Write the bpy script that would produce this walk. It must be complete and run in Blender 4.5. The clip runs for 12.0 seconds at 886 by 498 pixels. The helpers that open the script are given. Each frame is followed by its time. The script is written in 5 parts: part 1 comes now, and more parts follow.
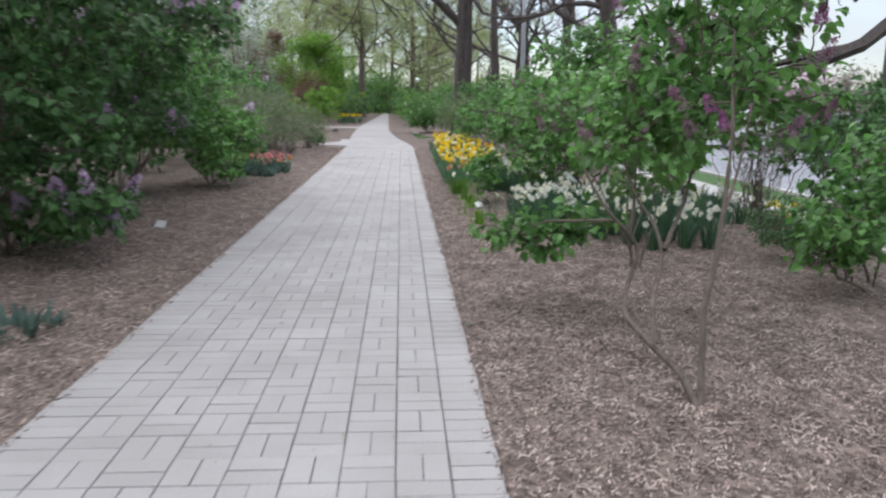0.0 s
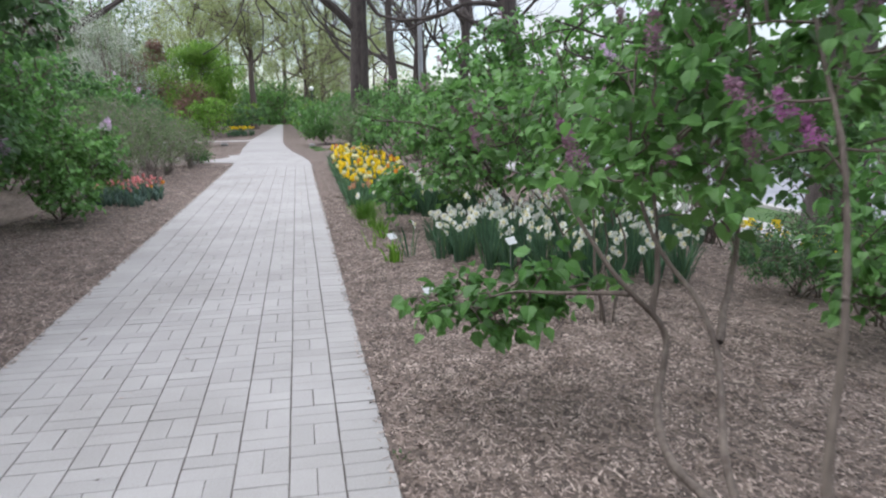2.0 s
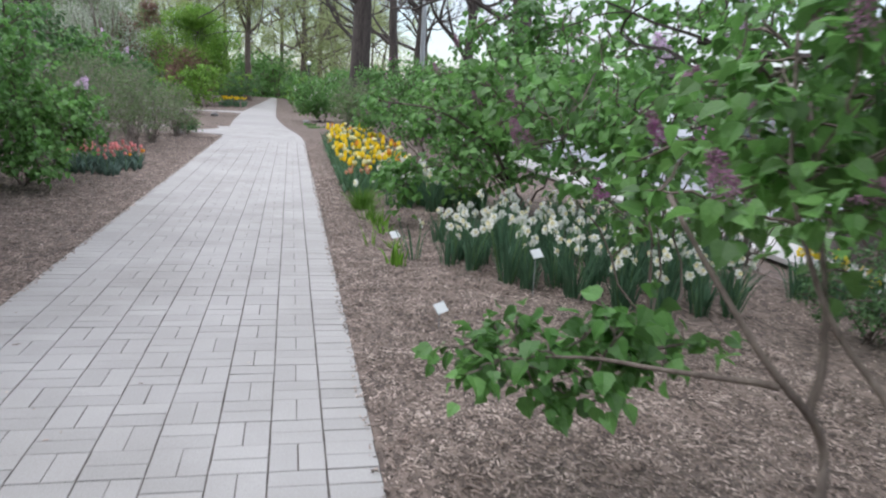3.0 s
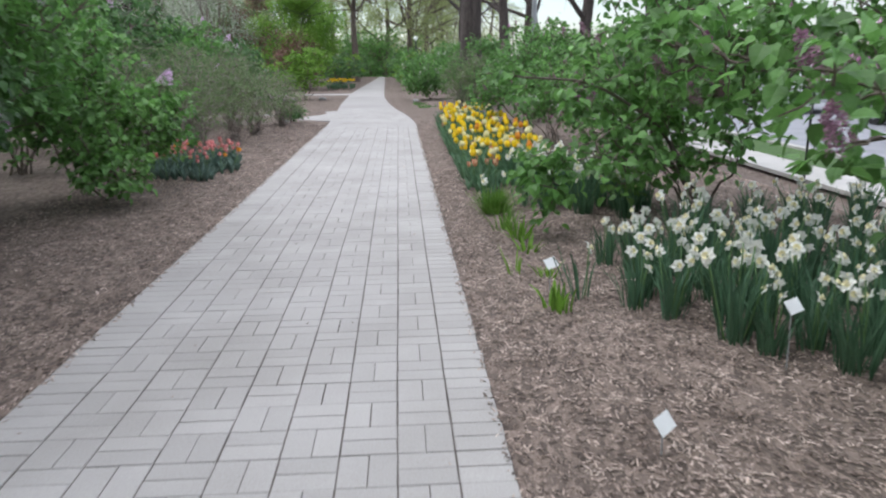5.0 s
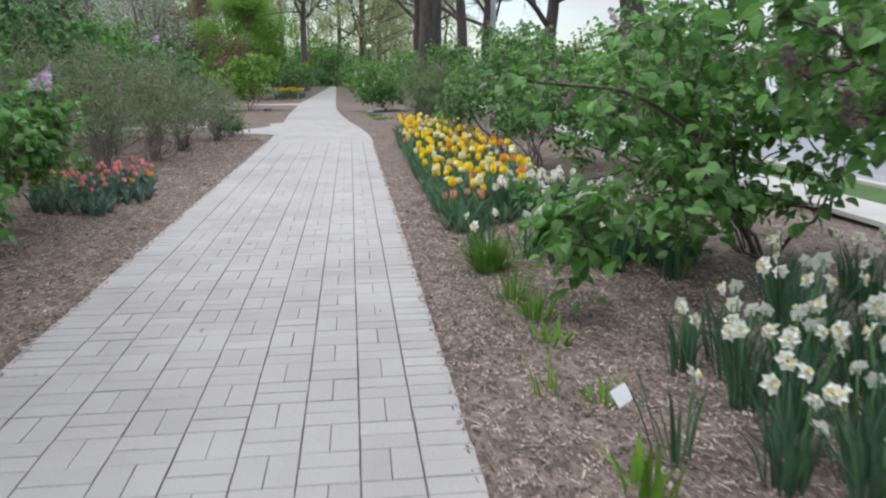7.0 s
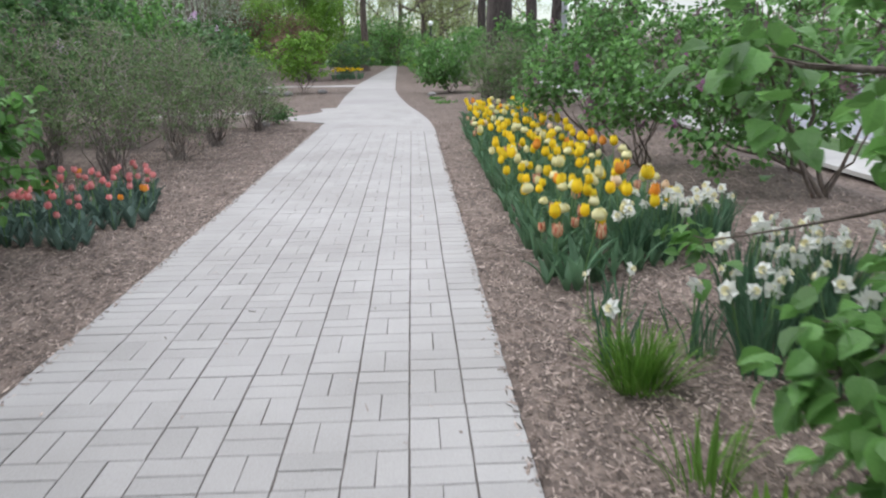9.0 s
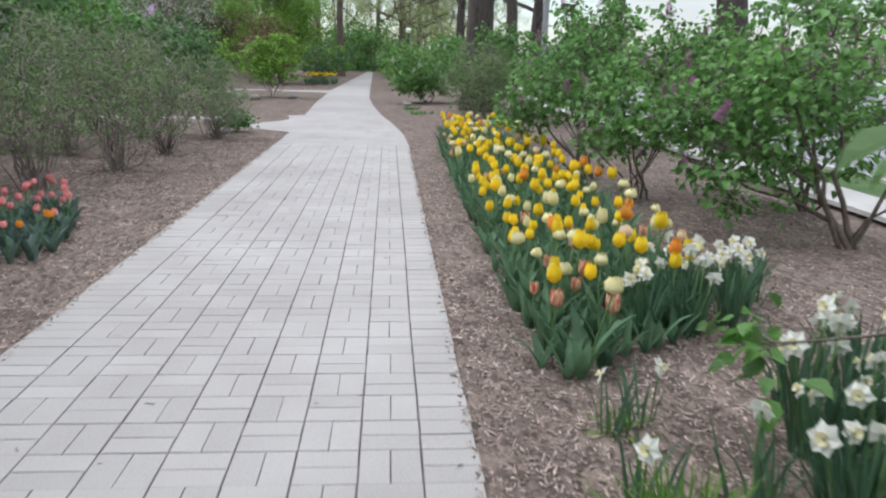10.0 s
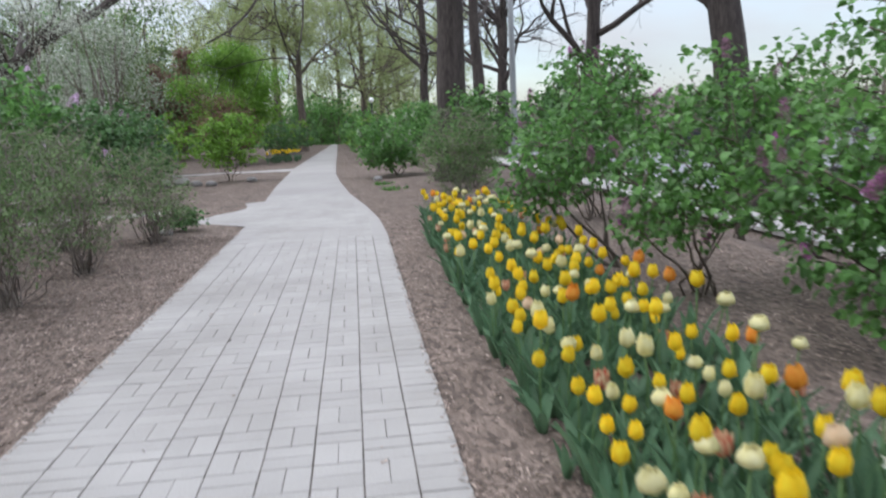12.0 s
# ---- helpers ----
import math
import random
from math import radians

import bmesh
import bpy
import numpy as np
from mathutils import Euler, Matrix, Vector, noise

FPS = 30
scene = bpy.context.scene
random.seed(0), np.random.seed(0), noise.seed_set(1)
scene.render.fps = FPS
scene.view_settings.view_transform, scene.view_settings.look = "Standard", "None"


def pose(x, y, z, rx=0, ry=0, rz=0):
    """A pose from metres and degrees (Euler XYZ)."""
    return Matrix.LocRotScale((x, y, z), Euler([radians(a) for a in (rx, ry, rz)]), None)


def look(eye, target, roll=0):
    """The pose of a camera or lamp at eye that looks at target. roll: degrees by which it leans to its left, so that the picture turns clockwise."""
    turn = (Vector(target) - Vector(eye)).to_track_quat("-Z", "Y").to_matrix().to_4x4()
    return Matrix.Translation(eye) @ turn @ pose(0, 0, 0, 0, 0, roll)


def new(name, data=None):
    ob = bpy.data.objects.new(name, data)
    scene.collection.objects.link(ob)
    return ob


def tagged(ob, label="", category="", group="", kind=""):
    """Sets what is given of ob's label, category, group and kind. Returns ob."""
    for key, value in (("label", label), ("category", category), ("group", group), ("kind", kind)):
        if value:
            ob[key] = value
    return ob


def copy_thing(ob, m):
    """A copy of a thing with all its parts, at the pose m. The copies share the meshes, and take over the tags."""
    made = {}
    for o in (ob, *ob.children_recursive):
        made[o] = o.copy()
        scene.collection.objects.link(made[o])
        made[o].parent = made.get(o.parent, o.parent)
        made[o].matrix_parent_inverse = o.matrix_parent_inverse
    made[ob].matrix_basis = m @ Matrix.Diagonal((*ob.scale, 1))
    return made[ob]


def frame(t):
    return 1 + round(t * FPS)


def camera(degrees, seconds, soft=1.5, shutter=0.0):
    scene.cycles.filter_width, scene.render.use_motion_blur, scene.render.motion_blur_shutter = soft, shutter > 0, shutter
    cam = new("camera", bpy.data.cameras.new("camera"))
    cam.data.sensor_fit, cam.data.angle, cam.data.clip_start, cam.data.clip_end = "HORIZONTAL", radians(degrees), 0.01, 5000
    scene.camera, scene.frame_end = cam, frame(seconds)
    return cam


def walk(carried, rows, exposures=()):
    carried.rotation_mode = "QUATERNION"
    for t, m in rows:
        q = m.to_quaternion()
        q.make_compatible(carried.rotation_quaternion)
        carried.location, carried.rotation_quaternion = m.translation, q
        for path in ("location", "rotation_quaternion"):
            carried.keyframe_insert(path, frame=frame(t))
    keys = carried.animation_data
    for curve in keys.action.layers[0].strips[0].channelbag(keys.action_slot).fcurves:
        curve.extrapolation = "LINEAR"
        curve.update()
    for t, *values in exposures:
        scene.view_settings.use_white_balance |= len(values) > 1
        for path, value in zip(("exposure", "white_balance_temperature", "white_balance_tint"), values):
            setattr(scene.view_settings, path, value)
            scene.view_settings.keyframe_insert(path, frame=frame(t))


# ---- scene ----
cam = camera(61.6, 12.0, 2.2, 0.5)
PATH = [
    (0.0, 0.623, 0.000, 1.393, 78.57, -0.37, -3.17),
    (0.5, 0.656, 0.423, 1.373, 79.02, -1.39, -5.81),
    (1.0, 0.609, 0.841, 1.378, 79.46, 0.51, -5.42),
    (1.5, 0.629, 1.219, 1.378, 80.29, 2.33, -8.70),
    (2.0, 0.704, 1.670, 1.395, 79.04, 1.28, -10.97),
    (2.5, 0.639, 2.121, 1.374, 78.73, -1.63, -8.91),
    (3.0, 0.665, 2.556, 1.376, 77.99, -3.01, -11.29),
    (3.5, 0.661, 3.003, 1.399, 76.74, -2.32, -3.68),
    (5.5, 0.639, 4.821, 1.362, 74.63, 2.39, -5.26),
    (6.0, 0.695, 5.345, 1.342, 70.87, 3.69, -7.59),
    (6.5, 0.599, 5.799, 1.340, 76.57, 1.46, -5.83),
    (7.0, 0.605, 6.251, 1.307, 76.46, 0.27, -6.96),
    (9.0, 0.640, 8.334, 1.294, 74.90, 1.03, -2.36),
    (9.5, 0.624, 8.781, 1.333, 76.12, 1.54, -2.38),
    (10.0, 0.687, 9.302, 1.317, 75.49, -1.38, -4.05),
    (10.5, 0.629, 9.762, 1.293, 75.23, 2.66, -4.20),
    (11.0, 0.617, 10.272, 1.323, 75.89, 3.91, -5.86),
    (11.5, 0.657, 10.728, 1.337, 78.11, 1.86, -7.67),
    (12.0, 0.643, 11.229, 1.375, 80.24, 2.81, -6.91),
]
walk(cam, [(t, pose(*p)) for t, *p in PATH], [(0.0, 0.90, 6130, 7.8), (2.5, 1.02, 6080, 7.6), (7.0, 0.92, 6180, 6.0), (9.5, 0.98, 6180, 6.0), (10.5, 0.88, 6120, 6.0), (12.0, 0.80, 6060, 6.5)])

# ---- light: a hazy evening sky, sun veiled by thin cloud ----
SUN_ELEVATION, SUN_AZIMUTH = 50.0, -75.0  # degrees; azimuth from +y towards +x
world = bpy.data.worlds.new("world")
scene.world = world
world.use_nodes = True
wn, wl = world.node_tree.nodes, world.node_tree.links
wn.clear()
sky = wn.new("ShaderNodeTexSky")
sky.sky_type, sky.sun_disc = "NISHITA", False
sky.sun_elevation, sky.sun_rotation = radians(SUN_ELEVATION), radians(SUN_AZIMUTH)
sky.dust_density, sky.air_density, sky.ozone_density = 0.8, 1.0, 1.5
wtc = wn.new("ShaderNodeTexCoord")
wmap = wn.new("ShaderNodeMapping")
wmap.inputs["Scale"].default_value = (1.4, 1.4, 4.0)
wnoise = wn.new("ShaderNodeTexNoise")
wnoise.inputs["Scale"].default_value, wnoise.inputs["Detail"].default_value = 1.6, 6.0
wramp = wn.new("ShaderNodeValToRGB")
wramp.color_ramp.elements[0].position, wramp.color_ramp.elements[1].position = 0.38, 0.62
wramp.color_ramp.elements[0].color, wramp.color_ramp.elements[1].color = (0.45, 0.45, 0.45, 1), (0.92, 0.92, 0.92, 1)
wmix = wn.new("ShaderNodeMixRGB")
wsep = wn.new("ShaderNodeSeparateXYZ")
wgrad = wn.new("ShaderNodeMath")  # a veiled sky is brighter overhead than at the horizon
wgrad.operation, wgrad.use_clamp = "MULTIPLY_ADD", False
wgrad.inputs[1].default_value, wgrad.inputs[2].default_value = 1.5, 0.42
wcloud = wn.new("ShaderNodeVectorMath")
wcloud.operation = "SCALE"
wcloud.inputs[0].default_value = (5.5, 5.3, 5.45)  # thin cloud
wbg = wn.new("ShaderNodeBackground")
wbg.inputs["Strength"].default_value = 0.14
wout = wn.new("ShaderNodeOutputWorld")
wl.new(wtc.outputs["Generated"], wmap.inputs["Vector"])
wl.new(wtc.outputs["Generated"], wsep.inputs["Vector"])
wl.new(wsep.outputs["Z"], wgrad.inputs[0])
wl.new(wgrad.outputs[0], wcloud.inputs["Scale"])
wl.new(wcloud.outputs["Vector"], wmix.inputs["Color2"])
wl.new(wmap.outputs["Vector"], wnoise.inputs["Vector"])
wl.new(wnoise.outputs["Fac"], wramp.inputs["Fac"])
wl.new(wramp.outputs["Color"], wmix.inputs["Fac"])
wl.new(sky.outputs["Color"], wmix.inputs["Color1"])
wl.new(wmix.outputs["Color"], wbg.inputs["Color"])
wl.new(wbg.outputs["Background"], wout.inputs["Surface"])
sun_data = bpy.data.lights.new("sun", "SUN")
sun_data.energy, sun_data.angle, sun_data.color = 0.9, radians(80), (1.0, 0.96, 0.92)
sun = new("sun", sun_data)
el, az = radians(SUN_ELEVATION), radians(SUN_AZIMUTH)
sun.matrix_world = look((30, 20, 25), Vector((30, 20, 25)) - Vector((math.cos(el) * math.sin(az), math.cos(el) * math.cos(az), math.sin(el))))


# ---- materials ----
def mat(name, c1, c2, scale=8.0, rough=0.75, bump=0.2, bump_scale=60.0, detail_mix=0.35, vary=0.0, stretch=(1, 1, 1), translucent=0.0, spec=0.35, dark=None, metal=0.0, cells=0.0):
    """Two colours mixed by a broad noise and a fine grain; vary: brightness spread from piece to piece; translucent: light through leaves and petals."""
    m = bpy.data.materials.new(name)
    m.use_nodes = True
    n, l = m.node_tree.nodes, m.node_tree.links
    n.clear()
    out, bs = n.new("ShaderNodeOutputMaterial"), n.new("ShaderNodeBsdfPrincipled")
    tc, mp = n.new("ShaderNodeTexCoord"), n.new("ShaderNodeMapping")
    mp.inputs["Scale"].default_value = stretch
    geo = n.new("ShaderNodeNewGeometry")
    l.new(geo.outputs["Position"], mp.inputs["Vector"])
    broad, fine = n.new("ShaderNodeTexNoise"), n.new("ShaderNodeTexNoise")
    broad.inputs["Scale"].default_value, broad.inputs["Detail"].default_value = scale, 3.0
    fine.inputs["Scale"].default_value, fine.inputs["Detail"].default_value = bump_scale, 4.0
    l.new(mp.outputs["Vector"], broad.inputs["Vector"])
    l.new(mp.outputs["Vector"], fine.inputs["Vector"])
    f = n.new("ShaderNodeMath")
    f.operation = "MULTIPLY_ADD"
    l.new(fine.outputs["Fac"], f.inputs[0])
    f.inputs[1].default_value = detail_mix
    half = n.new("ShaderNodeMath")
    half.operation = "MULTIPLY"
    l.new(broad.outputs["Fac"], half.inputs[0])
    half.inputs[1].default_value = 1 - detail_mix
    l.new(half.outputs[0], f.inputs[2])
    ramp = n.new("ShaderNodeValToRGB")
    ramp.color_ramp.elements[0].position, ramp.color_ramp.elements[1].position = 0.36, 0.64
    ramp.color_ramp.elements[0].color, ramp.color_ramp.elements[1].color = (*c1, 1), (*c2, 1)
    if dark:
        e = ramp.color_ramp.elements.new(0.28)
        e.color = (*dark, 1)
    l.new(f.outputs[0], ramp.inputs["Fac"])
    col = ramp.outputs["Color"]
    if cells:  # chips of many tones
        vo = n.new("ShaderNodeTexVoronoi")
        vo.inputs["Scale"].default_value = cells
        vm = n.new("ShaderNodeMapping")
        vm.inputs["Scale"].default_value = (1.0, 0.45, 1.0)
        vm.inputs["Rotation"].default_value = (0, 0, 0.6)
        warp = n.new("ShaderNodeMixRGB")
        warp.inputs["Fac"].default_value = 0.12
        l.new(geo.outputs["Position"], warp.inputs["Color1"])
        l.new(broad.outputs["Color"], warp.inputs["Color2"])
        l.new(warp.outputs["Color"], vm.inputs["Vector"])
        l.new(vm.outputs["Vector"], vo.inputs["Vector"])
        sep = n.new("ShaderNodeSeparateColor")
        l.new(vo.outputs["Color"], sep.inputs["Color"])
        tone = n.new("ShaderNodeMapRange")
        tone.inputs["To Min"].default_value, tone.inputs["To Max"].default_value = 0.55, 1.5
        l.new(sep.outputs["Red"], tone.inputs["Value"])
        chipped = n.new("ShaderNodeHueSaturation")
        l.new(col, chipped.inputs["Color"])
        l.new(tone.outputs["Result"], chipped.inputs["Value"])
        col = chipped.outputs["Color"]
    if vary:
        oi = n.new("ShaderNodeObjectInfo")
        add = n.new("ShaderNodeMath")
        add.operation = "ADD"
        l.new(oi.outputs["Random"], add.inputs[0])
        l.new(geo.outputs["Random Per Island"], add.inputs[1])
        fr = n.new("ShaderNodeMath")
        fr.operation = "FRACT"
        l.new(add.outputs[0], fr.inputs[0])
        rng = n.new("ShaderNodeMapRange")
        rng.inputs["To Min"].default_value, rng.inputs["To Max"].default_value = 1 - vary, 1 + vary
        l.new(fr.outputs[0], rng.inputs["Value"])
        hsv = n.new("ShaderNodeHueSaturation")
        l.new(col, hsv.inputs["Color"])
        l.new(rng.outputs["Result"], hsv.inputs["Value"])
        col = hsv.outputs["Color"]
    l.new(col, bs.inputs["Base Color"])
    bs.inputs["Roughness"].default_value, bs.inputs["Metallic"].default_value = rough, metal
    bs.inputs["Specular IOR Level"].default_value = spec
    if bump:
        bp = n.new("ShaderNodeBump")
        bp.inputs["Strength"].default_value, bp.inputs["Distance"].default_value = bump, 0.01
        l.new(fine.outputs["Fac"], bp.inputs["Height"])
        l.new(bp.outputs["Normal"], bs.inputs["Normal"])
    if translucent:
        tr, mx = n.new("ShaderNodeBsdfTranslucent"), n.new("ShaderNodeMixShader")
        l.new(col, tr.inputs["Color"])
        mx.inputs["Fac"].default_value = translucent
        l.new(bs.outputs["BSDF"], mx.inputs[1])
        l.new(tr.outputs["BSDF"], mx.inputs[2])
        l.new(mx.outputs["Shader"], out.inputs["Surface"])
    else:
        l.new(bs.outputs["BSDF"], out.inputs["Surface"])
    return m


PAVER = mat("pale_concrete_paver", (0.305, 0.289, 0.275), (0.40, 0.383, 0.372), 1.1, 0.85, 0.2, 140, 0.5, 0.055, dark=(0.26, 0.243, 0.23))
JOINT = mat("sandy_joint", (0.07, 0.06, 0.054), (0.15, 0.13, 0.12), 9, 0.95, 0.4, 90)
FARPATH = mat("pale_concrete_paving", (0.315, 0.298, 0.29), (0.375, 0.358, 0.347), 0.7, 0.9, 0.2, 30)
MULCH = mat("bark_mulch", (0.105, 0.079, 0.065), (0.20, 0.156, 0.132), 2.2, 0.95, 1.0, 75, 0.62, cells=42, dark=(0.055, 0.04, 0.033))
CHIP = mat("wood_chip", (0.155, 0.115, 0.095), (0.46, 0.375, 0.325), 5.0, 0.9, 0.4, 120, 0.4, 0.75)
EARTH = mat("dark_soil", (0.05, 0.036, 0.03), (0.10, 0.075, 0.06), 6, 0.95, 0.8, 60)
LAWN = mat("lawn", (0.045, 0.09, 0.025), (0.08, 0.14, 0.04), 2, 0.9, 0.8, 80, 0.5)
ROADM = mat("grey_asphalt", (0.23, 0.235, 0.255), (0.30, 0.305, 0.325), 1.5, 0.85, 0.3, 120)
WALKM = mat("concrete", (0.38, 0.365, 0.35), (0.47, 0.455, 0.43), 1.5, 0.85, 0.3, 90)
BARK = mat("grey_brown_bark", (0.085, 0.066, 0.056), (0.19, 0.155, 0.13), 9, 0.9, 0.9, 45, 0.5, stretch=(1, 1, 0.25))
TRUNKM = mat("dark_furrowed_bark", (0.035, 0.028, 0.026), (0.10, 0.082, 0.075), 5, 0.92, 1.0, 26, 0.55, stretch=(1.6, 1.6, 0.22))
TWIG = mat("brown_twig", (0.17, 0.14, 0.125), (0.32, 0.28, 0.25), 6, 0.9, 0.2, 60, vary=0.25)
LILACLEAF = mat("lilac_leaf", (0.09, 0.205, 0.05), (0.17, 0.335, 0.09), 1.2, 0.42, 0.15, 160, 0.3, 0.45, translucent=0.45, spec=0.45)
# darker leaf for dark plants; on the left lilacs its colour holds their shade
LEAFDARKSHADE = mat("dark_and_shaded_leaf", (0.062, 0.135, 0.046), (0.115, 0.225, 0.076), 1.0, 0.42, 0.15, 160, 0.3, 0.45, translucent=0.42, spec=0.4)
LEAFLIGHT = mat("fresh_green_leaf", (0.13, 0.27, 0.03), (0.22, 0.38, 0.06), 1.0, 0.55, 0.1, 100, 0.3, 0.3, translucent=0.35)
LEAFYELLOW = mat("young_yellow_green_leaf", (0.25, 0.31, 0.12), (0.40, 0.44, 0.21), 0.6, 0.6, 0.1, 60, 0.3, 0.3, translucent=0.5)
LEAFRED = mat("copper_red_leaf", (0.17, 0.095, 0.075), (0.26, 0.155, 0.12), 0.8, 0.6, 0.1, 60, 0.3, 0.3, translucent=0.25)
WHITEBLOOM = mat("white_blossom", (0.34, 0.38, 0.29), (0.58, 0.60, 0.52), 2, 0.6, 0.1, 60, 0.3, 0.15, translucent=0.3)
GREYLEAF = mat("grey_green_bud_leaf", (0.12, 0.185, 0.075), (0.20, 0.28, 0.12), 2, 0.7, 0.1, 60, 0.3, 0.3, translucent=0.25)
LILAC = mat("lilac_flower", (0.58, 0.38, 0.60), (0.78, 0.58, 0.78), 30, 0.7, 0.2, 150, 0.4, 0.25, translucent=0.3)
LILACBUD = mat("lilac_bud", (0.22, 0.11, 0.17), (0.36, 0.20, 0.28), 30, 0.7, 0.2, 150, 0.4, 0.3, translucent=0.2)
MAGENTA = mat("magenta_bud", (0.36, 0.10, 0.30), (0.52, 0.20, 0.44), 30, 0.7, 0.2, 150, 0.4, 0.2, translucent=0.2)
TULIPLEAF = mat("blue_green_tulip_leaf", (0.095, 0.185, 0.10), (0.155, 0.265, 0.15), 6, 0.5, 0.15, 120, 0.3, 0.25, (1, 1, 0.3), 0.35)
DAFFLEAF = mat("daffodil_leaf", (0.065, 0.135, 0.078), (0.11, 0.205, 0.115), 6, 0.5, 0.15, 120, 0.3, 0.3, (1, 1, 0.3), 0.32)
GREYBLUELEAF = mat("glaucous_tulip_leaf", (0.09, 0.15, 0.12), (0.15, 0.22, 0.18), 6, 0.55, 0.15, 120, 0.3, 0.2, (1, 1, 0.3), 0.2)
GRASSLEAF = mat("bright_grass_blade", (0.10, 0.21, 0.03), (0.17, 0.31, 0.06), 6, 0.55, 0.1, 120, 0.3, 0.25, translucent=0.3)
YELLOW = mat("yellow_petal", (0.90, 0.62, 0.01), (0.93, 0.75, 0.04), 25, 0.5, 0.1, 200, 0.3, 0.12, translucent=0.3)
ORANGE = mat("orange_petal", (0.80, 0.27, 0.03), (0.85, 0.42, 0.06), 25, 0.5, 0.1, 200, 0.3, 0.12, translucent=0.3)
CREAM = mat("pale_lemon_petal", (0.80, 0.74, 0.36), (0.86, 0.82, 0.52), 25, 0.5, 0.1, 200, 0.3, 0.08, translucent=0.3)
PEACH = mat("pale_peach_petal", (0.80, 0.58, 0.36), (0.86, 0.70, 0.50), 25, 0.5, 0.1, 200, 0.3, 0.08, translucent=0.3)
STRIPE = mat("red_and_cream_petal", (0.52, 0.04, 0.02), (0.85, 0.74, 0.48), 95, 0.5, 0.1, 90, 0.3, 0.1, (1, 1, 0.25), 0.25)
REDP = mat("coral_red_petal", (0.66, 0.18, 0.19), (0.82, 0.38, 0.36), 25, 0.5, 0.1, 200, 0.3, 0.2, translucent=0.25)
WHITEP = mat("white_petal", (0.78, 0.79, 0.74), (0.86, 0.86, 0.82), 25, 0.5, 0.1, 200, 0.3, 0.05, translucent=0.3)
CORONA = mat("pale_yellow_trumpet", (0.78, 0.70, 0.40), (0.84, 0.80, 0.56), 25, 0.5, 0.1, 200, 0.3, 0.05, translucent=0.3)
STALK = mat("green_stalk", (0.09, 0.17, 0.06), (0.14, 0.24, 0.09), 8, 0.55, 0.1, 100)
TAG = mat("white_plastic_label", (0.74, 0.75, 0.75), (0.80, 0.81, 0.81), 8, 0.45, 0.05, 100)
TAGINK = mat("dark_print", (0.05, 0.05, 0.05), (0.08, 0.08, 0.08), 8, 0.6, 0)
BLACKMETAL = mat("black_painted_metal", (0.012, 0.012, 0.013), (0.025, 0.025, 0.027), 9, 0.5, 0.1, 90)
GREYMETAL = mat("weathered_grey_metal", (0.26, 0.27, 0.28), (0.34, 0.35, 0.36), 4, 0.55, 0.1, 60, stretch=(1, 1, 0.3))
ROCK = mat("grey_fieldstone", (0.20, 0.19, 0.185), (0.33, 0.32, 0.31), 5, 0.9, 0.7, 40)
RUBBER = mat("tyre_rubber", (0.015, 0.015, 0.015), (0.03, 0.03, 0.03), 9, 0.85, 0.2, 80)
BRICKWALL = mat("brown_brick_facade", (0.14, 0.085, 0.065), (0.22, 0.14, 0.11), 3, 0.9, 0.3, 40)
ROOFM = mat("dark_shingle_roof", (0.05, 0.045, 0.045), (0.09, 0.085, 0.085), 3, 0.9, 0.4, 30)


def paint(name, c):
    return mat(name, c, tuple(v * 1.08 for v in c), 3, 0.25, 0.0, 60, spec=0.6)


CARDARK, CARBLUE, CARSILVER = paint("dark_car_paint", (0.03, 0.032, 0.04)), paint("blue_car_paint", (0.10, 0.16, 0.34)), paint("silver_car_paint", (0.45, 0.46, 0.48))
GLASS = paint("tinted_car_glass", (0.02, 0.025, 0.03))
LAMPGLASS = paint("white_lamp_globe", (0.85, 0.85, 0.83))


# ---- mesh helpers ----
def thing(name, at, label, category, group="", kind=""):
    ob = new(name)
    ob.location = at
    ob.empty_display_size = 0.1
    return tagged(ob, label, category, group, kind)


def mesh(name, V, F, materials, smooth=False, index=None):
    me = bpy.data.meshes.new(name)
    if isinstance(F, np.ndarray):
        me.vertices.add(len(V))
        me.vertices.foreach_set("co", np.asarray(V, dtype=np.float32).ravel())
        me.loops.add(F.size)
        me.loops.foreach_set("vertex_index", F.astype(np.int32).ravel())
        me.polygons.add(len(F))
        me.polygons.foreach_set("loop_start", np.arange(0, F.size, F.shape[1], dtype=np.int32))
        me.polygons.foreach_set("use_smooth", np.zeros(len(F), dtype=bool))
        me.update(calc_edges=True)
    else:
        me.from_pydata(V.tolist() if isinstance(V, np.ndarray) else V, [], F)
    for m in materials if isinstance(materials, (list, tuple)) else [materials]:
        me.materials.append(m)
    if index is not None:
        me.polygons.foreach_set("material_index", np.asarray(index, dtype=np.int32))
    if smooth:
        me.polygons.foreach_set("use_smooth", np.ones(len(me.polygons), dtype=bool))
    me.update()
    return me


def part(name, me, parent, label="", m=None, kind=""):
    ob = new(name, me)
    ob.parent = parent
    if m is not None:
        ob.matrix_basis = m
    return tagged(ob, label, kind=kind)


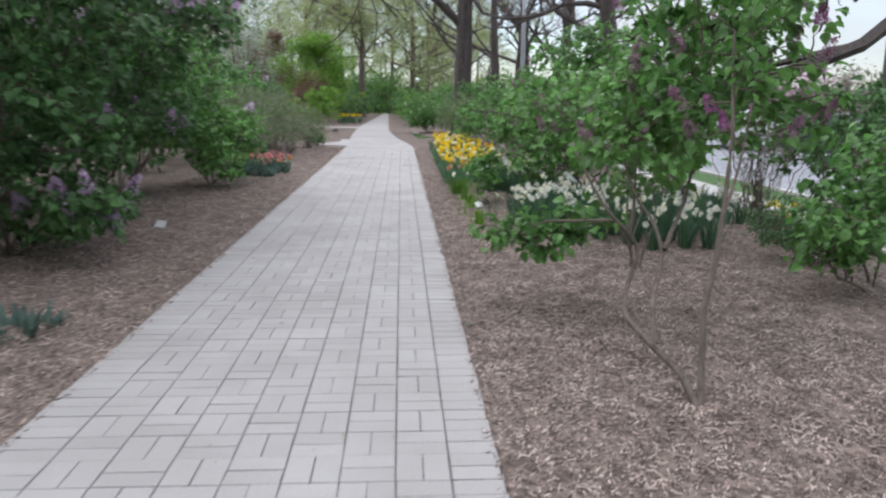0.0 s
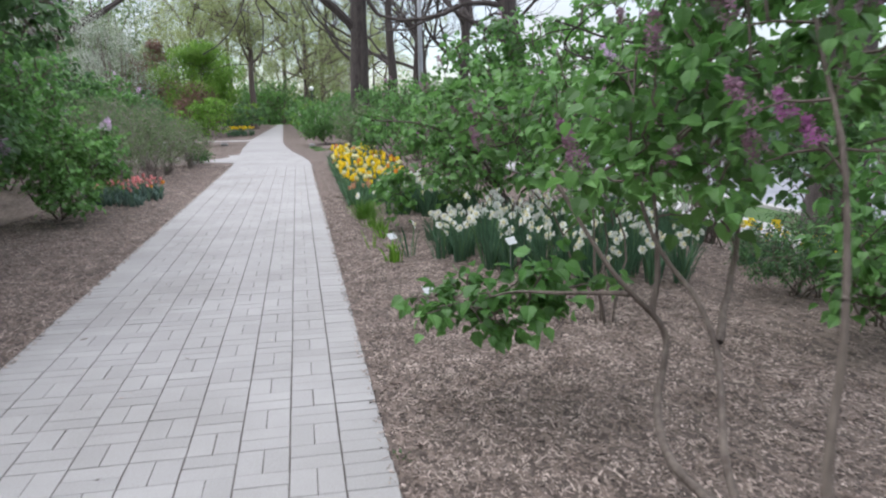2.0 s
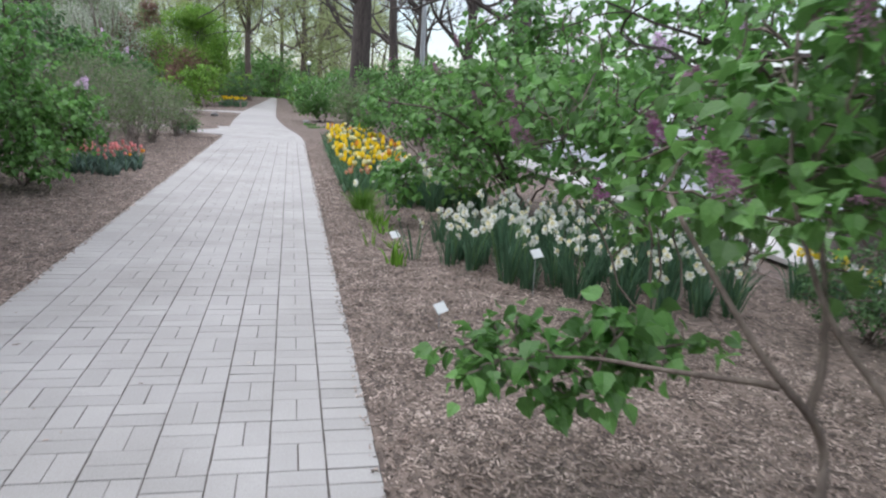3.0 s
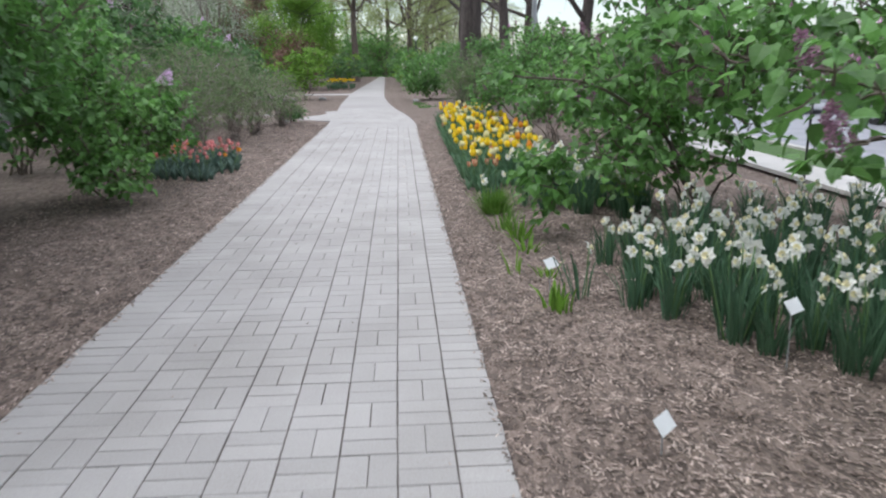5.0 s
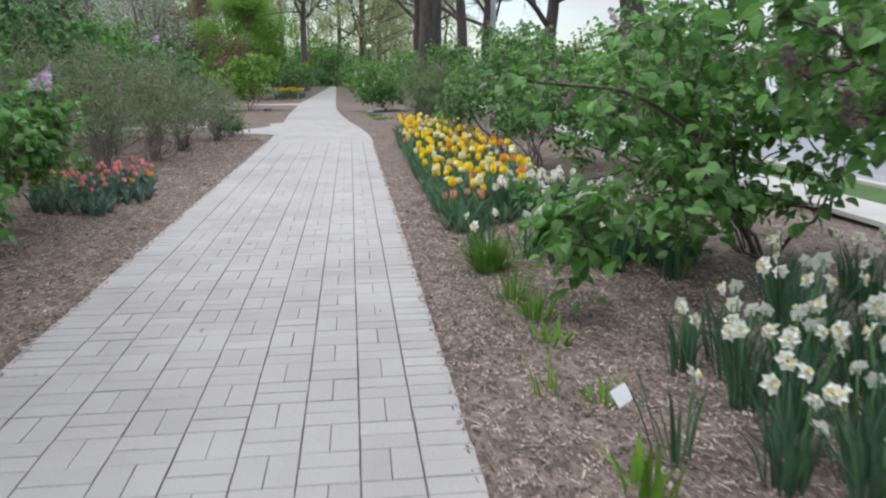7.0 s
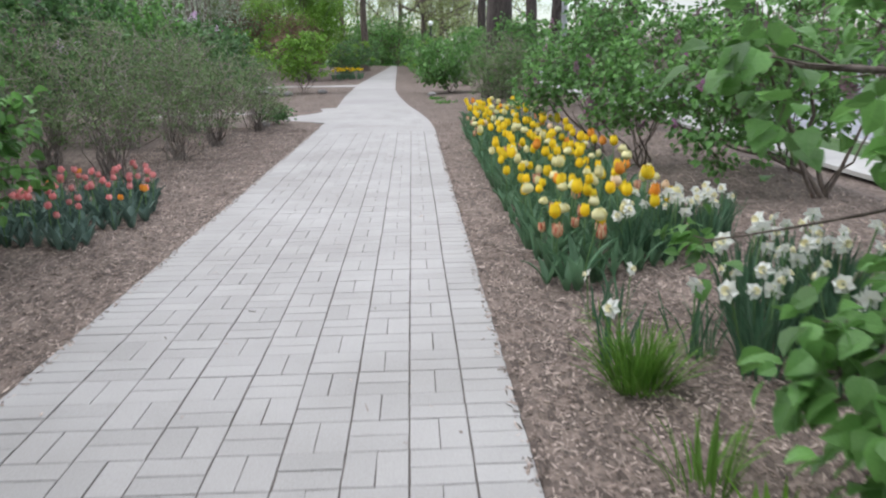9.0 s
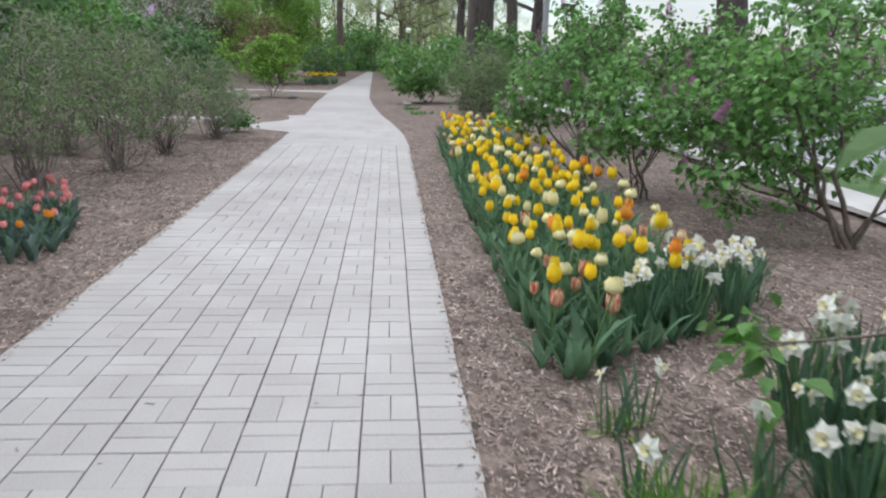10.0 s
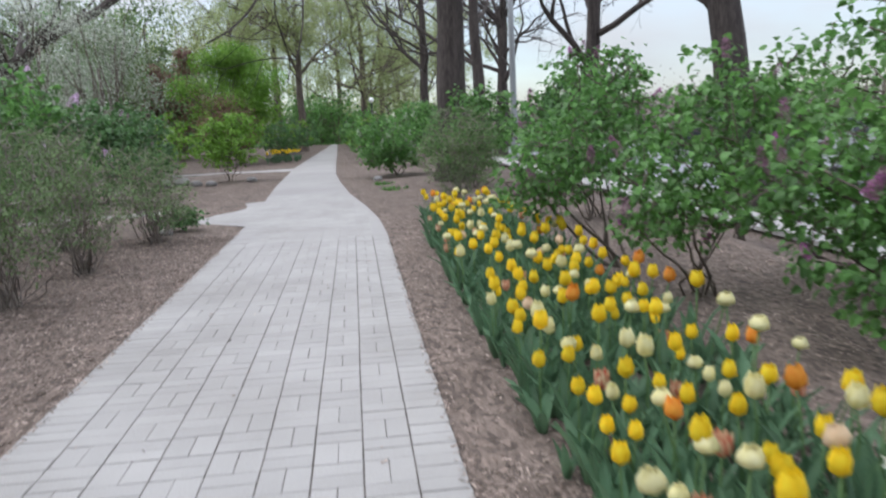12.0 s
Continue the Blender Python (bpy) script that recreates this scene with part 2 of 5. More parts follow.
class Soup:
    """Gathers pieces into one mesh."""
    def __init__(self):
        self.v, self.f, self.n = [], [], 0

    def add(self, V, F):
        V = np.asarray(V, float)
        self.v.append(V)
        self.f.extend([tuple(int(i) + self.n for i in q) for q in F])
        self.n += len(V)

    def tube(self, pts, radii, sides=5, cap=True):
        P = np.asarray(pts, float)
        k = len(P)
        D = np.gradient(P, axis=0)
        D /= np.linalg.norm(D, axis=1)[:, None] + 1e-9
        ref = np.where(np.abs(D[:, 2:3]) > 0.9, np.array([[1.0, 0, 0]]), np.array([[0, 0, 1.0]]))
        A = np.cross(D, ref)
        A /= np.linalg.norm(A, axis=1)[:, None] + 1e-9
        B = np.cross(D, A)
        a = np.arange(sides) * 2 * np.pi / sides
        ring = np.cos(a)[None, :, None] * A[:, None, :] + np.sin(a)[None, :, None] * B[:, None, :]
        V = (P[:, None, :] + ring * np.asarray(radii, float)[:, None, None]).reshape(-1, 3)
        F = [(i * sides + j, i * sides + (j + 1) % sides, (i + 1) * sides + (j + 1) % sides, (i + 1) * sides + j) for i in range(k - 1) for j in range(sides)]
        if cap:
            F.append(tuple((k - 1) * sides + j for j in range(sides)))
        self.add(V, F)

    def box(self, lo, hi):
        (x0, y0, z0), (x1, y1, z1) = lo, hi
        self.add([(x0, y0, z0), (x1, y0, z0), (x1, y1, z0), (x0, y1, z0), (x0, y0, z1), (x1, y0, z1), (x1, y1, z1), (x0, y1, z1)],
                 [(0, 3, 2, 1), (4, 5, 6, 7), (0, 1, 5, 4), (1, 2, 6, 5), (2, 3, 7, 6), (3, 0, 4, 7)])

    def mesh(self, name, m, smooth=False):
        return mesh(name, np.concatenate(self.v), self.f, m, smooth)


def rotations(yaw, pitch, roll):
    c, s = np.cos, np.sin
    o, i = np.zeros_like(yaw), np.ones_like(yaw)
    def st(r):
        return np.stack([np.stack(q, -1) for q in r], -2)
    Z = st([[c(yaw), -s(yaw), o], [s(yaw), c(yaw), o], [o, o, i]])
    X = st([[i, o, o], [o, c(pitch), -s(pitch)], [o, s(pitch), c(pitch)]])
    Y = st([[c(roll), o, s(roll)], [o, i, o], [-s(roll), o, c(roll)]])
    return Z @ X @ Y


def scatter(template, P, R, S):
    """All copies of a template (verts, faces) at places P with turns R and sizes S, as arrays."""
    T, F = np.asarray(template[0], float), np.asarray(template[1])
    V = np.einsum("nij,kj->nki", R, T) * np.asarray(S)[:, None, None] + np.asarray(P)[:, None, :]
    return V.reshape(-1, 3), (F[None] + (np.arange(len(P)) * len(T))[:, None, None]).reshape(-1, F.shape[1])


# leaf along +y, face up, folded along the midrib, tip bent down
HEART = ([(0, 0, 0), (0, 0.5, -0.03), (0, 1.0, -0.20), (-0.30, 0.04, 0.05), (-0.44, 0.34, 0.10), (-0.26, 0.70, 0.01), (0.30, 0.04, 0.05), (0.44, 0.34, 0.10), (0.26, 0.70, 0.01)],
         [(0, 1, 4, 3), (1, 2, 5, 4), (0, 6, 7, 1), (1, 7, 8, 2)])
OVAL = ([(0, 0, 0), (-0.28, 0.42, 0.05), (0, 1, -0.12), (0.28, 0.42, 0.05)], [(0, 3, 2, 1)])
FLORET = ([(0, 0, 0), (0.5, 0.12, 0.1), (0.5, -0.12, 0.1), (-0.12, 0.5, 0.1), (0.12, 0.5, 0.1), (-0.5, -0.12, 0.1), (-0.5, 0.12, 0.1), (0.12, -0.5, 0.1), (-0.12, -0.5, 0.1)],
          [(0, 2, 1), (0, 4, 3), (0, 6, 5), (0, 8, 7)])


# ---- ground ----
def bed_height(x, y):
    """Soft unevenness of the planting beds, flat along the path."""
    away = min(max((abs(x) - 1.05) / 0.8, 0.0), 1.0)
    fall = min(max((x - 4.2) / 2.1, 0.0), 1.0)
    return -0.012 - 0.5 * fall * fall * (3 - 2 * fall) + away * (0.03 + 0.045 * noise.noise((x * 0.7, y * 0.7, 0.0)) + 0.012 * noise.noise((x * 3.1, y * 3.1, 4.0)))


def build_ground():
    xs = np.concatenate([[-900, -300, -100, -40, -20], np.arange(-10, 10.01, 0.25), [12, 20, 40, 100, 300, 900]])
    ys = np.concatenate([[-900, -200, -50, -15], np.arange(-6, 34.01, 0.25), [38, 46, 60, 90, 200, 900]])
    V = [(x, y, bed_height(x, y) if -4.9 < x < 4.9 and y < 36 else bed_height(x, 500.0 + 0 * y) if x > 4.8 else -0.012) for y in ys for x in xs]
    w = len(xs)
    F = [(j * w + i, j * w + i + 1, (j + 1) * w + i + 1, (j + 1) * w + i) for j in range(len(ys) - 1) for i in range(w - 1)]
    tagged(new("ground", mesh("ground", V, F, MULCH, True)), "brown bark mulch of the planting beds along the path", "ground", kind="structure")


build_ground()


def slab(name, outline, z, depth, m, label, category):
    n = len(outline)
    V = [(x, y, z) for x, y in outline] + [(x, y, z - depth) for x, y in outline]
    F = [tuple(range(n))] + [(i, i + n, (i + 1) % n + n, (i + 1) % n) for i in range(n)]
    return tagged(new(name, mesh(name, V, F, m)), label, category, kind="structure")


RIGHT_EDGE = [(1.0, -6), (1.0, 20.6), (0.95, 22.2), (0.80, 24.0), (0.52, 26.5), (0.26, 30), (0.08, 33.5), (-0.04, 39.6), (-0.2, 50), (-0.45, 64), (-0.6, 72)]
LEFT_EDGE = [(-1.0, 72), (-1.15, 58), (-1.35, 46), (-1.46, 37.6), (-2.8, 37.45), (-5.5, 37.5), (-5.5, 36.5), (-2.8, 36.4), (-1.42, 36.0), (-1.30, 30), (-1.14, 26.0), (-1.8, 25.62), (-2.6, 25.15), (-5, 24.7), (-5, 23.2), (-2.4, 23.15), (-1.6, 22.8), (-1.0, 22.25), (-1.0, -6)]
OUTLINE = RIGHT_EDGE + LEFT_EDGE
pavement = slab("pavement", OUTLINE, 0.0015, 0.03, [JOINT], "garden path of pale concrete pavers in basket weave", "path")
slab("road", [(8.3, -60), (17.0, -60), (17.0, 140), (8.3, 140)], -0.41, 0.05, ROADM, "grey asphalt road beyond the garden", "road")
slab("sidewalk", [(6.45, -60), (7.25, -60), (7.25, 140), (6.45, 140)], -0.37, 0.06, WALKM, "pale concrete sidewalk between garden and road", "sidewalk")
slab("verge", [(7.25, -60), (8.15, -60), (8.15, 140), (7.25, 140)], -0.38, 0.05, LAWN, "narrow strip of mown grass by the road", "lawn")
slab("kerb", [(8.15, -60), (8.3, -60), (8.3, 140), (8.15, 140)], -0.33, 0.12, WALKM, "concrete kerb of the road", "kerb")
slab("lawn", [(17.0, -60), (400, -60), (400, 200), (17.0, 200)], -0.38, 0.05, LAWN, "mown lawn across the road", "lawn")
slab("lawn", [(-60, 74), (4.0, 74), (4.0, 300), (-60, 300)], 0.02, 0.05, LAWN, "lawn at the far end of the path", "lawn")
slab("far_pavement", [(1.0, 20.5)] + RIGHT_EDGE[1:] + LEFT_EDGE[:-1] + [(-1.0, 20.5)], 0.0045, 0.01, FARPATH, "pale paving of the path where it narrows", "path")


# ---- plants: shared builders ----
def bent(a, b, rng, k=5, wobble=0.06, sag=0.0):
    """A wavering line from a to b."""
    a, b = np.asarray(a, float), np.asarray(b, float)
    s = np.linspace(0, 1, k)[:, None]
    length = np.linalg.norm(b - a)
    off = np.cumsum(rng.normal(0, wobble * length / k ** 0.5, (k, 3)), axis=0)
    off = off - s * off[-1]
    off[0] = 0
    P = a + (b - a) * s + off
    P[:, 2] += sag * length * np.sin(np.pi * s[:, 0])
    return P


def panicle(name, m, rng, length=0.17, width=0.05, count=90):
    u = rng.random(count)
    ang = rng.random(count) * 2 * np.pi
    r = width * (1 - u) ** 0.7 * (0.7 + 0.4 * rng.random(count)) + 0.004
    P = np.stack([r * np.cos(ang), r * np.sin(ang), u * length], -1)
    R = rotations(ang - np.pi / 2, -1.0 + 0.6 * rng.normal(0, 1, count), rng.normal(0, 0.5, count))
    V, F = scatter(FLORET, P, R, 0.024 + 0.012 * rng.random(count))
    return mesh(name, V, F, m)


prng = np.random.default_rng(3)
PANICLES = [panicle("blossom", LILAC, prng, 0.17, 0.055), panicle("blossom", LILAC, prng, 0.13, 0.06), panicle("blossom", LILACBUD, prng, 0.14, 0.032, 60), panicle("blossom", LILACBUD, prng, 0.11, 0.028, 50), panicle("blossom", MAGENTA, prng, 0.09, 0.026, 50),
            panicle("blossom", WHITEBLOOM, prng, 0.15, 0.05, 70)]


def shrub(name, base, blobs, label, seed, stems=6, twigs=120, leaves=14, size=0.085, leaf=LILACLEAF, bark=BARK, blossoms=(), stem_r=0.016, shape=HEART, lines=(), droop=0.5, twig_r=0.0045, spread=0.16, group="lilac shrubs of the garden", bloom_from=0.0):
    """A many-stemmed shrub: stems from one stool, fine twigs to the crown, leaves in sprays along the twigs.
    blobs: ellipsoids (x, y, z, rx, ry, rz, share) of the crown; lines: stems drawn through given places."""
    rng = np.random.default_rng(seed)
    base = np.asarray(base, float)
    if base[0] > 4.2:
        base[2] = bed_height(base[0], base[1])
    ob = thing(name, base, label, "shrub", group)
    share = np.array([b[6] for b in blobs], float)
    share /= share.sum()
    # main stems
    nodes, rad = [], []
    for pts in lines:
        P = np.asarray(pts, float) - base
        s = np.linspace(0, len(P) - 1, len(P) * 4)
        P = np.stack([np.interp(s, np.arange(len(P)), P[:, i]) for i in range(3)], -1) + rng.normal(0, 0.006, (len(s), 3))
        for _ in range(2):
            P[1:-1] = (P[:-2] + 2 * P[1:-1] + P[2:]) / 4
        sp = Soup()
        rr = np.linspace(stem_r * 1.25, stem_r * 0.42, len(P))
        if pts[0][2] > 0.04:  # a branch that leaves another stem
            rr *= 0.7 if pts[0][2] < 0.7 else 0.5
        else:
            rr[0] *= 1.25
        sp.tube(P, rr, 7)
        part("stem", sp.mesh("stem", bark, True), ob)
        nodes.append(P[len(P) // 3:])
    for i in range(stems):
        b = blobs[rng.choice(len(blobs), p=share)]
        ang = rng.random() * 2 * np.pi
        foot = np.array([np.cos(ang), np.sin(ang), 0]) * rng.uniform(0.02, 0.14)
        foot[2] = -0.03
        top = np.array(b[:3]) - base + rng.normal(0, 0.42, 3) * np.array(b[3:6])
        P = bent(foot, top, rng, 9, 0.09)
        P[:, 2] = np.maximum(P[:, 2], np.linspace(-0.03, 0.3, 9))
        sp = Soup()
        r0 = stem_r * rng.uniform(0.6, 1.1)
        sp.tube(P, np.linspace(r0, r0 * 0.35, 9), 6)
        part("stem", sp.mesh("stem", bark, True), ob)
        nodes.append(P[3:])
    N = np.concatenate(nodes)
    # twigs towards places in the crown
    tw = Soup()
    LP, LD = [], []
    tips = []
    goals = []
    for i in range(twigs):
        b = blobs[rng.choice(len(blobs), p=share)]
        d = rng.normal(0, 1, 3)
        d /= np.linalg.norm(d)
        q = np.array(b[:3]) - base + d * np.array(b[3:6]) * rng.random() ** 0.4
        if q[2] < 0.12:
            q[2] = 0.12 + rng.random() * 0.1
        goals.append((((N - q) ** 2).sum(1).min(), i, q))
    for far, _, q in sorted(goals):  # each springs from the nearest stem or earlier twig
        near = N[np.argsort(((N - q) ** 2).sum(1) + 0.3 * np.maximum(N[:, 2] - q[2], 0))[:5]]
        start = near[rng.integers(len(near))]
        P = bent(start, q, rng, 6, 0.10, 0.04)
        thick = 1.0 + min(1.6, far ** 0.5 * 1.5)
        tw.tube(P, np.linspace(twig_r * thick, twig_r * 0.5, 6), 4, False)
        N = np.concatenate([N, P[2:5]])
        end = P[-1] - P[-2]
        end /= np.linalg.norm(end) + 1e-9
        tips.append((P[-1], end))
        k = max(3, int(leaves * 0.72 * rng.uniform(0.35, 1.65)))
        u = rng.random(k) ** 0.45
        seg = np.minimum((u * 2 + 3).astype(int), 4)
        fr = u * 2 + 3 - seg
        L = P[seg] + (P[seg + 1] - P[seg]) * np.minimum(fr, 1)[:, None]
        side = rng.normal(0, 1, (k, 3)) + end * 0.8
        side[:, 2] -= 0.15
        side /= np.linalg.norm(side, axis=1)[:, None]
        LP.append(L + side * rng.random((k, 1)) * spread)
        LD.append(side)
    part("twig", tw.mesh("twig", bark), ob, kind="stuff")
    LP, LD = np.concatenate(LP), np.concatenate(LD)
    n = len(LP)
    LP[:, 2] = np.maximum(LP[:, 2], 0.06)
    yaw = np.arctan2(-LD[:, 0], LD[:, 1])
    R = rotations(yaw, -droop + rng.normal(0, 0.45, n), rng.normal(0, 0.5, n))
    V, F = scatter(shape, LP, R, size * rng.uniform(0.55, 1.2, n))
    part("foliage", mesh("foliage", V, F, leaf), ob, kind="stuff")
    mid = np.mean([t[0] for t in tips], axis=0)
    outer = sorted([t for t in tips if t[0][2] > bloom_from], key=lambda t: -np.linalg.norm((t[0] - mid) / np.array([1, 1, 1.3])))[:max(8, len(tips) * 2 // 5)]
    for kind, count in blossoms:
        for _ in range(count):
            p, e = outer[rng.integers(len(outer))]
            d = Vector((e[0] * 0.5, e[1] * 0.5, 0.8)).normalized()
            m = Matrix.Translation(p) @ d.to_track_quat("Z", "Y").to_matrix().to_4x4() @ Matrix.Rotation(rng.random() * 6.28, 4, "Z") @ Matrix.Scale(rng.uniform(0.8, 1.2) * (1.35 if kind < 2 else 1.0), 4)
            part("blossom", PANICLES[kind], ob, m=m)
    return ob


def bare_tree(name, base, label, seed, height=14.0, r=0.3, levels=5, lean=(0, 0), first=3.0, m=TRUNKM, limbs=(), leafing=None, leaf_size=0.1, leaf_count=0, trunk_top=0.6, cutoff=0.004, category="tree", spread=0.75):
    """A grown tree: furrowed trunk, limbs that fork again and again; leafing: a veil of young leaves on the outer twigs."""
    rng = np.random.default_rng(seed)
    ob = thing(name, base, label, category, "trees of the garden")
    tr, br = Soup(), Soup()
    k = 12
    P = np.zeros((k, 3))
    P[:, 2] = np.linspace(-0.1, height * trunk_top, k)
    P[:, 0] = lean[0] * P[:, 2] + np.cumsum(rng.normal(0, 0.03, k))
    P[:, 1] = lean[1] * P[:, 2] + np.cumsum(rng.normal(0, 0.03, k))
    rr = np.linspace(r, r * 0.45, k)
    rr[0] *= 1.35
    rr[1] *= 1.05
    tr.tube(P, rr, 12)
    part("trunk", tr.mesh("trunk", m, True), ob)
    ends = []

    def grow(start, d, length, rad, level):
        n = 6
        Q = [start]
        for _ in range(n):
            d = d + rng.normal(0, 0.16, 3) + np.array([0, 0, 0.05])
            d = d / np.linalg.norm(d)
            Q.append(Q[-1] + d * length / n)
        Q = np.array(Q)
        br.tube(Q, np.linspace(rad, max(rad * 0.45, cutoff), n + 1), 6 if level < 2 else 4 if level < 4 else 3, False)
        if level >= levels:
            ends.append((Q[-1], d))
            return
        for _ in range(3 if level < 3 else rng.integers(2, 4)):
            i = rng.integers(2, n + 1)
            e = d + rng.normal(0, spread, 3)
            e[2] += 0.1
            e /= np.linalg.norm(e)
            grow(Q[i], e, length * rng.uniform(0.5, 0.78), max(rad * rng.uniform(0.4, 0.6), cutoff), level + 1)

    for s, d, ln, rad in limbs:
        d = np.array(d, float)
        grow(np.array([np.interp(s, P[:, 2], P[:, 0]), np.interp(s, P[:, 2], P[:, 1]), s]), d / np.linalg.norm(d), ln, rad, 1)
    for i in range(7):
        s = rng.uniform(first, height * trunk_top)
        a = rng.random() * 6.28
        d = np.array([np.cos(a), np.sin(a), rng.uniform(0.35, 1.1)])
        grow(np.array([np.interp(s, P[:, 2], P[:, 0]), np.interp(s, P[:, 2], P[:, 1]), s]), d / np.linalg.norm(d), height * rng.uniform(0.22, 0.36), r * rng.uniform(0.25, 0.42), 1)
    part("branch", br.mesh("branch", m), ob, kind="stuff")
    if leafing is not None and ends:
        E = np.array([e[0] for e in ends])
        L = E[rng.integers(len(E), size=leaf_count)] + rng.normal(0, 0.28, (leaf_count, 3))
        R = rotations(rng.random(leaf_count) * 6.28, rng.normal(-0.6, 0.6, leaf_count), rng.normal(0, 0.6, leaf_count))
        V, F = scatter(OVAL, L, R, leaf_size * rng.uniform(0.6, 1.3, leaf_count))
        part("crown", mesh("crown", V, F, leafing), ob, kind="stuff")
    return ob


def leafy_tree(name, base, label, seed, height, radius, leaf, leaf_size=0.12, count=6000, low=0.6, r=0.12, blob_count=16, m=BARK, group="trees of the garden"):
    """A small tree or tall bush whose crown is many uneven clumps of leaves."""
    rng = np.random.default_rng(seed)
    ob = thing(name, base, label, "tree", group)
    tr = Soup()
    blobs = []
    for i in range(blob_count):
        a, u = rng.random() * 6.28, rng.random()
        z = low + (height - low) * u
        rad = radius * (0.35 + 0.65 * np.sin(np.pi * min(0.15 + 0.8 * u, 1))) * rng.random() ** 0.5
        c = np.array([np.cos(a) * rad, np.sin(a) * rad, z])
        blobs.append((c, radius * rng.uniform(0.3, 0.58)))
        P = bent((0, 0, 0.2 + 0.3 * z * rng.random()), c, rng, 6, 0.07)
        tr.tube(P, np.linspace(r * 0.35, r * 0.08, 6), 5, False)
    P = bent((0, 0, -0.05), (rng.normal(0, 0.1), rng.normal(0, 0.1), height * 0.7), rng, 7, 0.03)
    trunk = Soup()
    trunk.tube(P, np.linspace(r, r * 0.3, 7), 8)
    part("trunk", trunk.mesh("trunk", m, True), ob)
    part("branch", tr.mesh("branch", m), ob, kind="stuff")
    pick = rng.integers(len(blobs), size=count)
    C = np.array([b[0] for b in blobs])[pick]
    S = np.array([b[1] for b in blobs])[pick]
    d = rng.normal(0, 1, (count, 3))
    d /= np.linalg.norm(d, axis=1)[:, None]
    L = C + d * (S * rng.random(count) ** 0.45)[:, None] * np.array([1, 1, 0.75])
    L[:, 2] = np.maximum(L[:, 2], 0.1)
    R = rotations(np.arctan2(-d[:, 0], d[:, 1]) + rng.normal(0, 0.6, count), rng.normal(-0.4, 0.5, count), rng.normal(0, 0.5, count))
    V, F = scatter(OVAL, L, R, leaf_size * rng.uniform(0.6, 1.3, count))
    part("crown", mesh("crown", V, F, leaf), ob, kind="stuff")
    return ob


# ---- shrubs on the right of the path ----
LILAC_R = "lilac shrub with fresh heart-shaped leaves and purple buds"
shrub("lilac_shrub", (1.98, 3.10, 0.0), [(2.35, 4.1, 1.55, 0.65, 0.6, 0.5, 3.6), (2.05, 4.1, 1.2, 0.4, 0.4, 0.25, 1.2), (2.5, 4.1, 2.05, 0.65, 0.7, 0.4, 2.2), (2.55, 4.75, 1.5, 0.75, 0.6, 0.5, 3.0), (2.1, 4.7, 1.2, 0.45, 0.45, 0.3, 1.4), (2.6, 4.8, 2.05, 0.65, 0.6, 0.4, 1.8), (1.45, 4.72, 0.54, 0.34, 0.26, 0.14, 1.2), (1.75, 4.65, 0.64, 0.28, 0.25, 0.12, 0.6)],
      "crooked old lilac with fresh heart-shaped leaves and purple buds", 11, 0, 370, 15, 0.07, blossoms=((2, 32), (3, 14), (4, 7)), stem_r=0.016, spread=0.10, bloom_from=0.95,
      lines=[[(1.97, 3.05, -0.03), (1.93, 3.2, 0.14), (1.81, 3.36, 0.26), (1.76, 3.6, 0.30), (1.83, 3.87, 0.36), (1.95, 3.99, 0.57), (1.88, 4.0, 0.66), (1.80, 4.0, 0.74), (1.71, 4.05, 0.87), (1.6, 4.3, 1.15)],
             [(1.88, 4.0, 0.66), (1.90, 4.0, 0.80), (1.92, 4.05, 0.95), (1.98, 4.3, 1.4)],
             [(1.80, 4.0, 0.74), (1.69, 4.1, 0.73), (1.5, 4.35, 0.68), (1.42, 4.65, 0.58)],
             [(1.83, 3.34, 0.25), (1.86, 3.5, 0.42), (2.0, 3.77, 0.62), (1.96, 3.9, 0.78), (1.88, 4.0, 0.92), (1.85, 4.15, 1.2), (2.0, 4.4, 1.6)],
             [(2.0, 3.77, 0.62), (2.1, 3.9, 0.75), (2.2, 4.0, 0.9), (2.35, 4.2, 1.4), (2.5, 4.5, 1.9)],
             [(1.98, 3.06, -0.03), (2.0, 3.2, 0.2), (2.03, 3.28, 0.45), (2.09, 3.32, 0.65), (2.12, 3.36, 0.85), (2.2, 3.5, 1.2), (2.35, 3.9, 1.75)],
             [(2.12, 3.36, 0.85), (2.3, 3.6, 1.1), (2.6, 4.1, 1.5)]])
shrub("lilac_shrub", (2.55, 5.95, 0.0), [(2.5, 6.2, 0.85, 0.45, 0.4, 0.25, 1), (2.6, 6.4, 1.35, 0.6, 0.5, 0.4, 2), (2.1, 6.4, 1.2, 0.4, 0.35, 0.3, 1.3), (2.9, 6.6, 0.9, 0.5, 0.4, 0.25, 1)], LILAC_R, 12, 4, 120, 14, 0.075, blossoms=((2, 8), (4, 3)), stem_r=0.012)
shrub("lilac_shrub", (3.75, 8.5, 0.0), [(3.6, 8.6, 1.5, 1.0, 1.0, 0.5, 3), (2.7, 8.9, 1.4, 0.6, 0.6, 0.4, 1.6), (4.0, 8.3, 2.1, 1.0, 1.0, 0.4, 2.2)], LILAC_R, 13, 5, 270, 15, 0.085, blossoms=((2, 18), (4, 6), (0, 3)), stem_r=0.016)
shrub("lilac_shrub", (4.1, 5.3, 0.0), [(4.1, 5.3, 0.75, 0.6, 0.6, 0.42, 2), (3.75, 5.0, 0.45, 0.3, 0.35, 0.22, 1.2), (4.5, 5.6, 1.0, 0.6, 0.6, 0.3, 1)], LILAC_R, 14, 6, 130, 15, 0.08, blossoms=((4, 5),), stem_r=0.012)
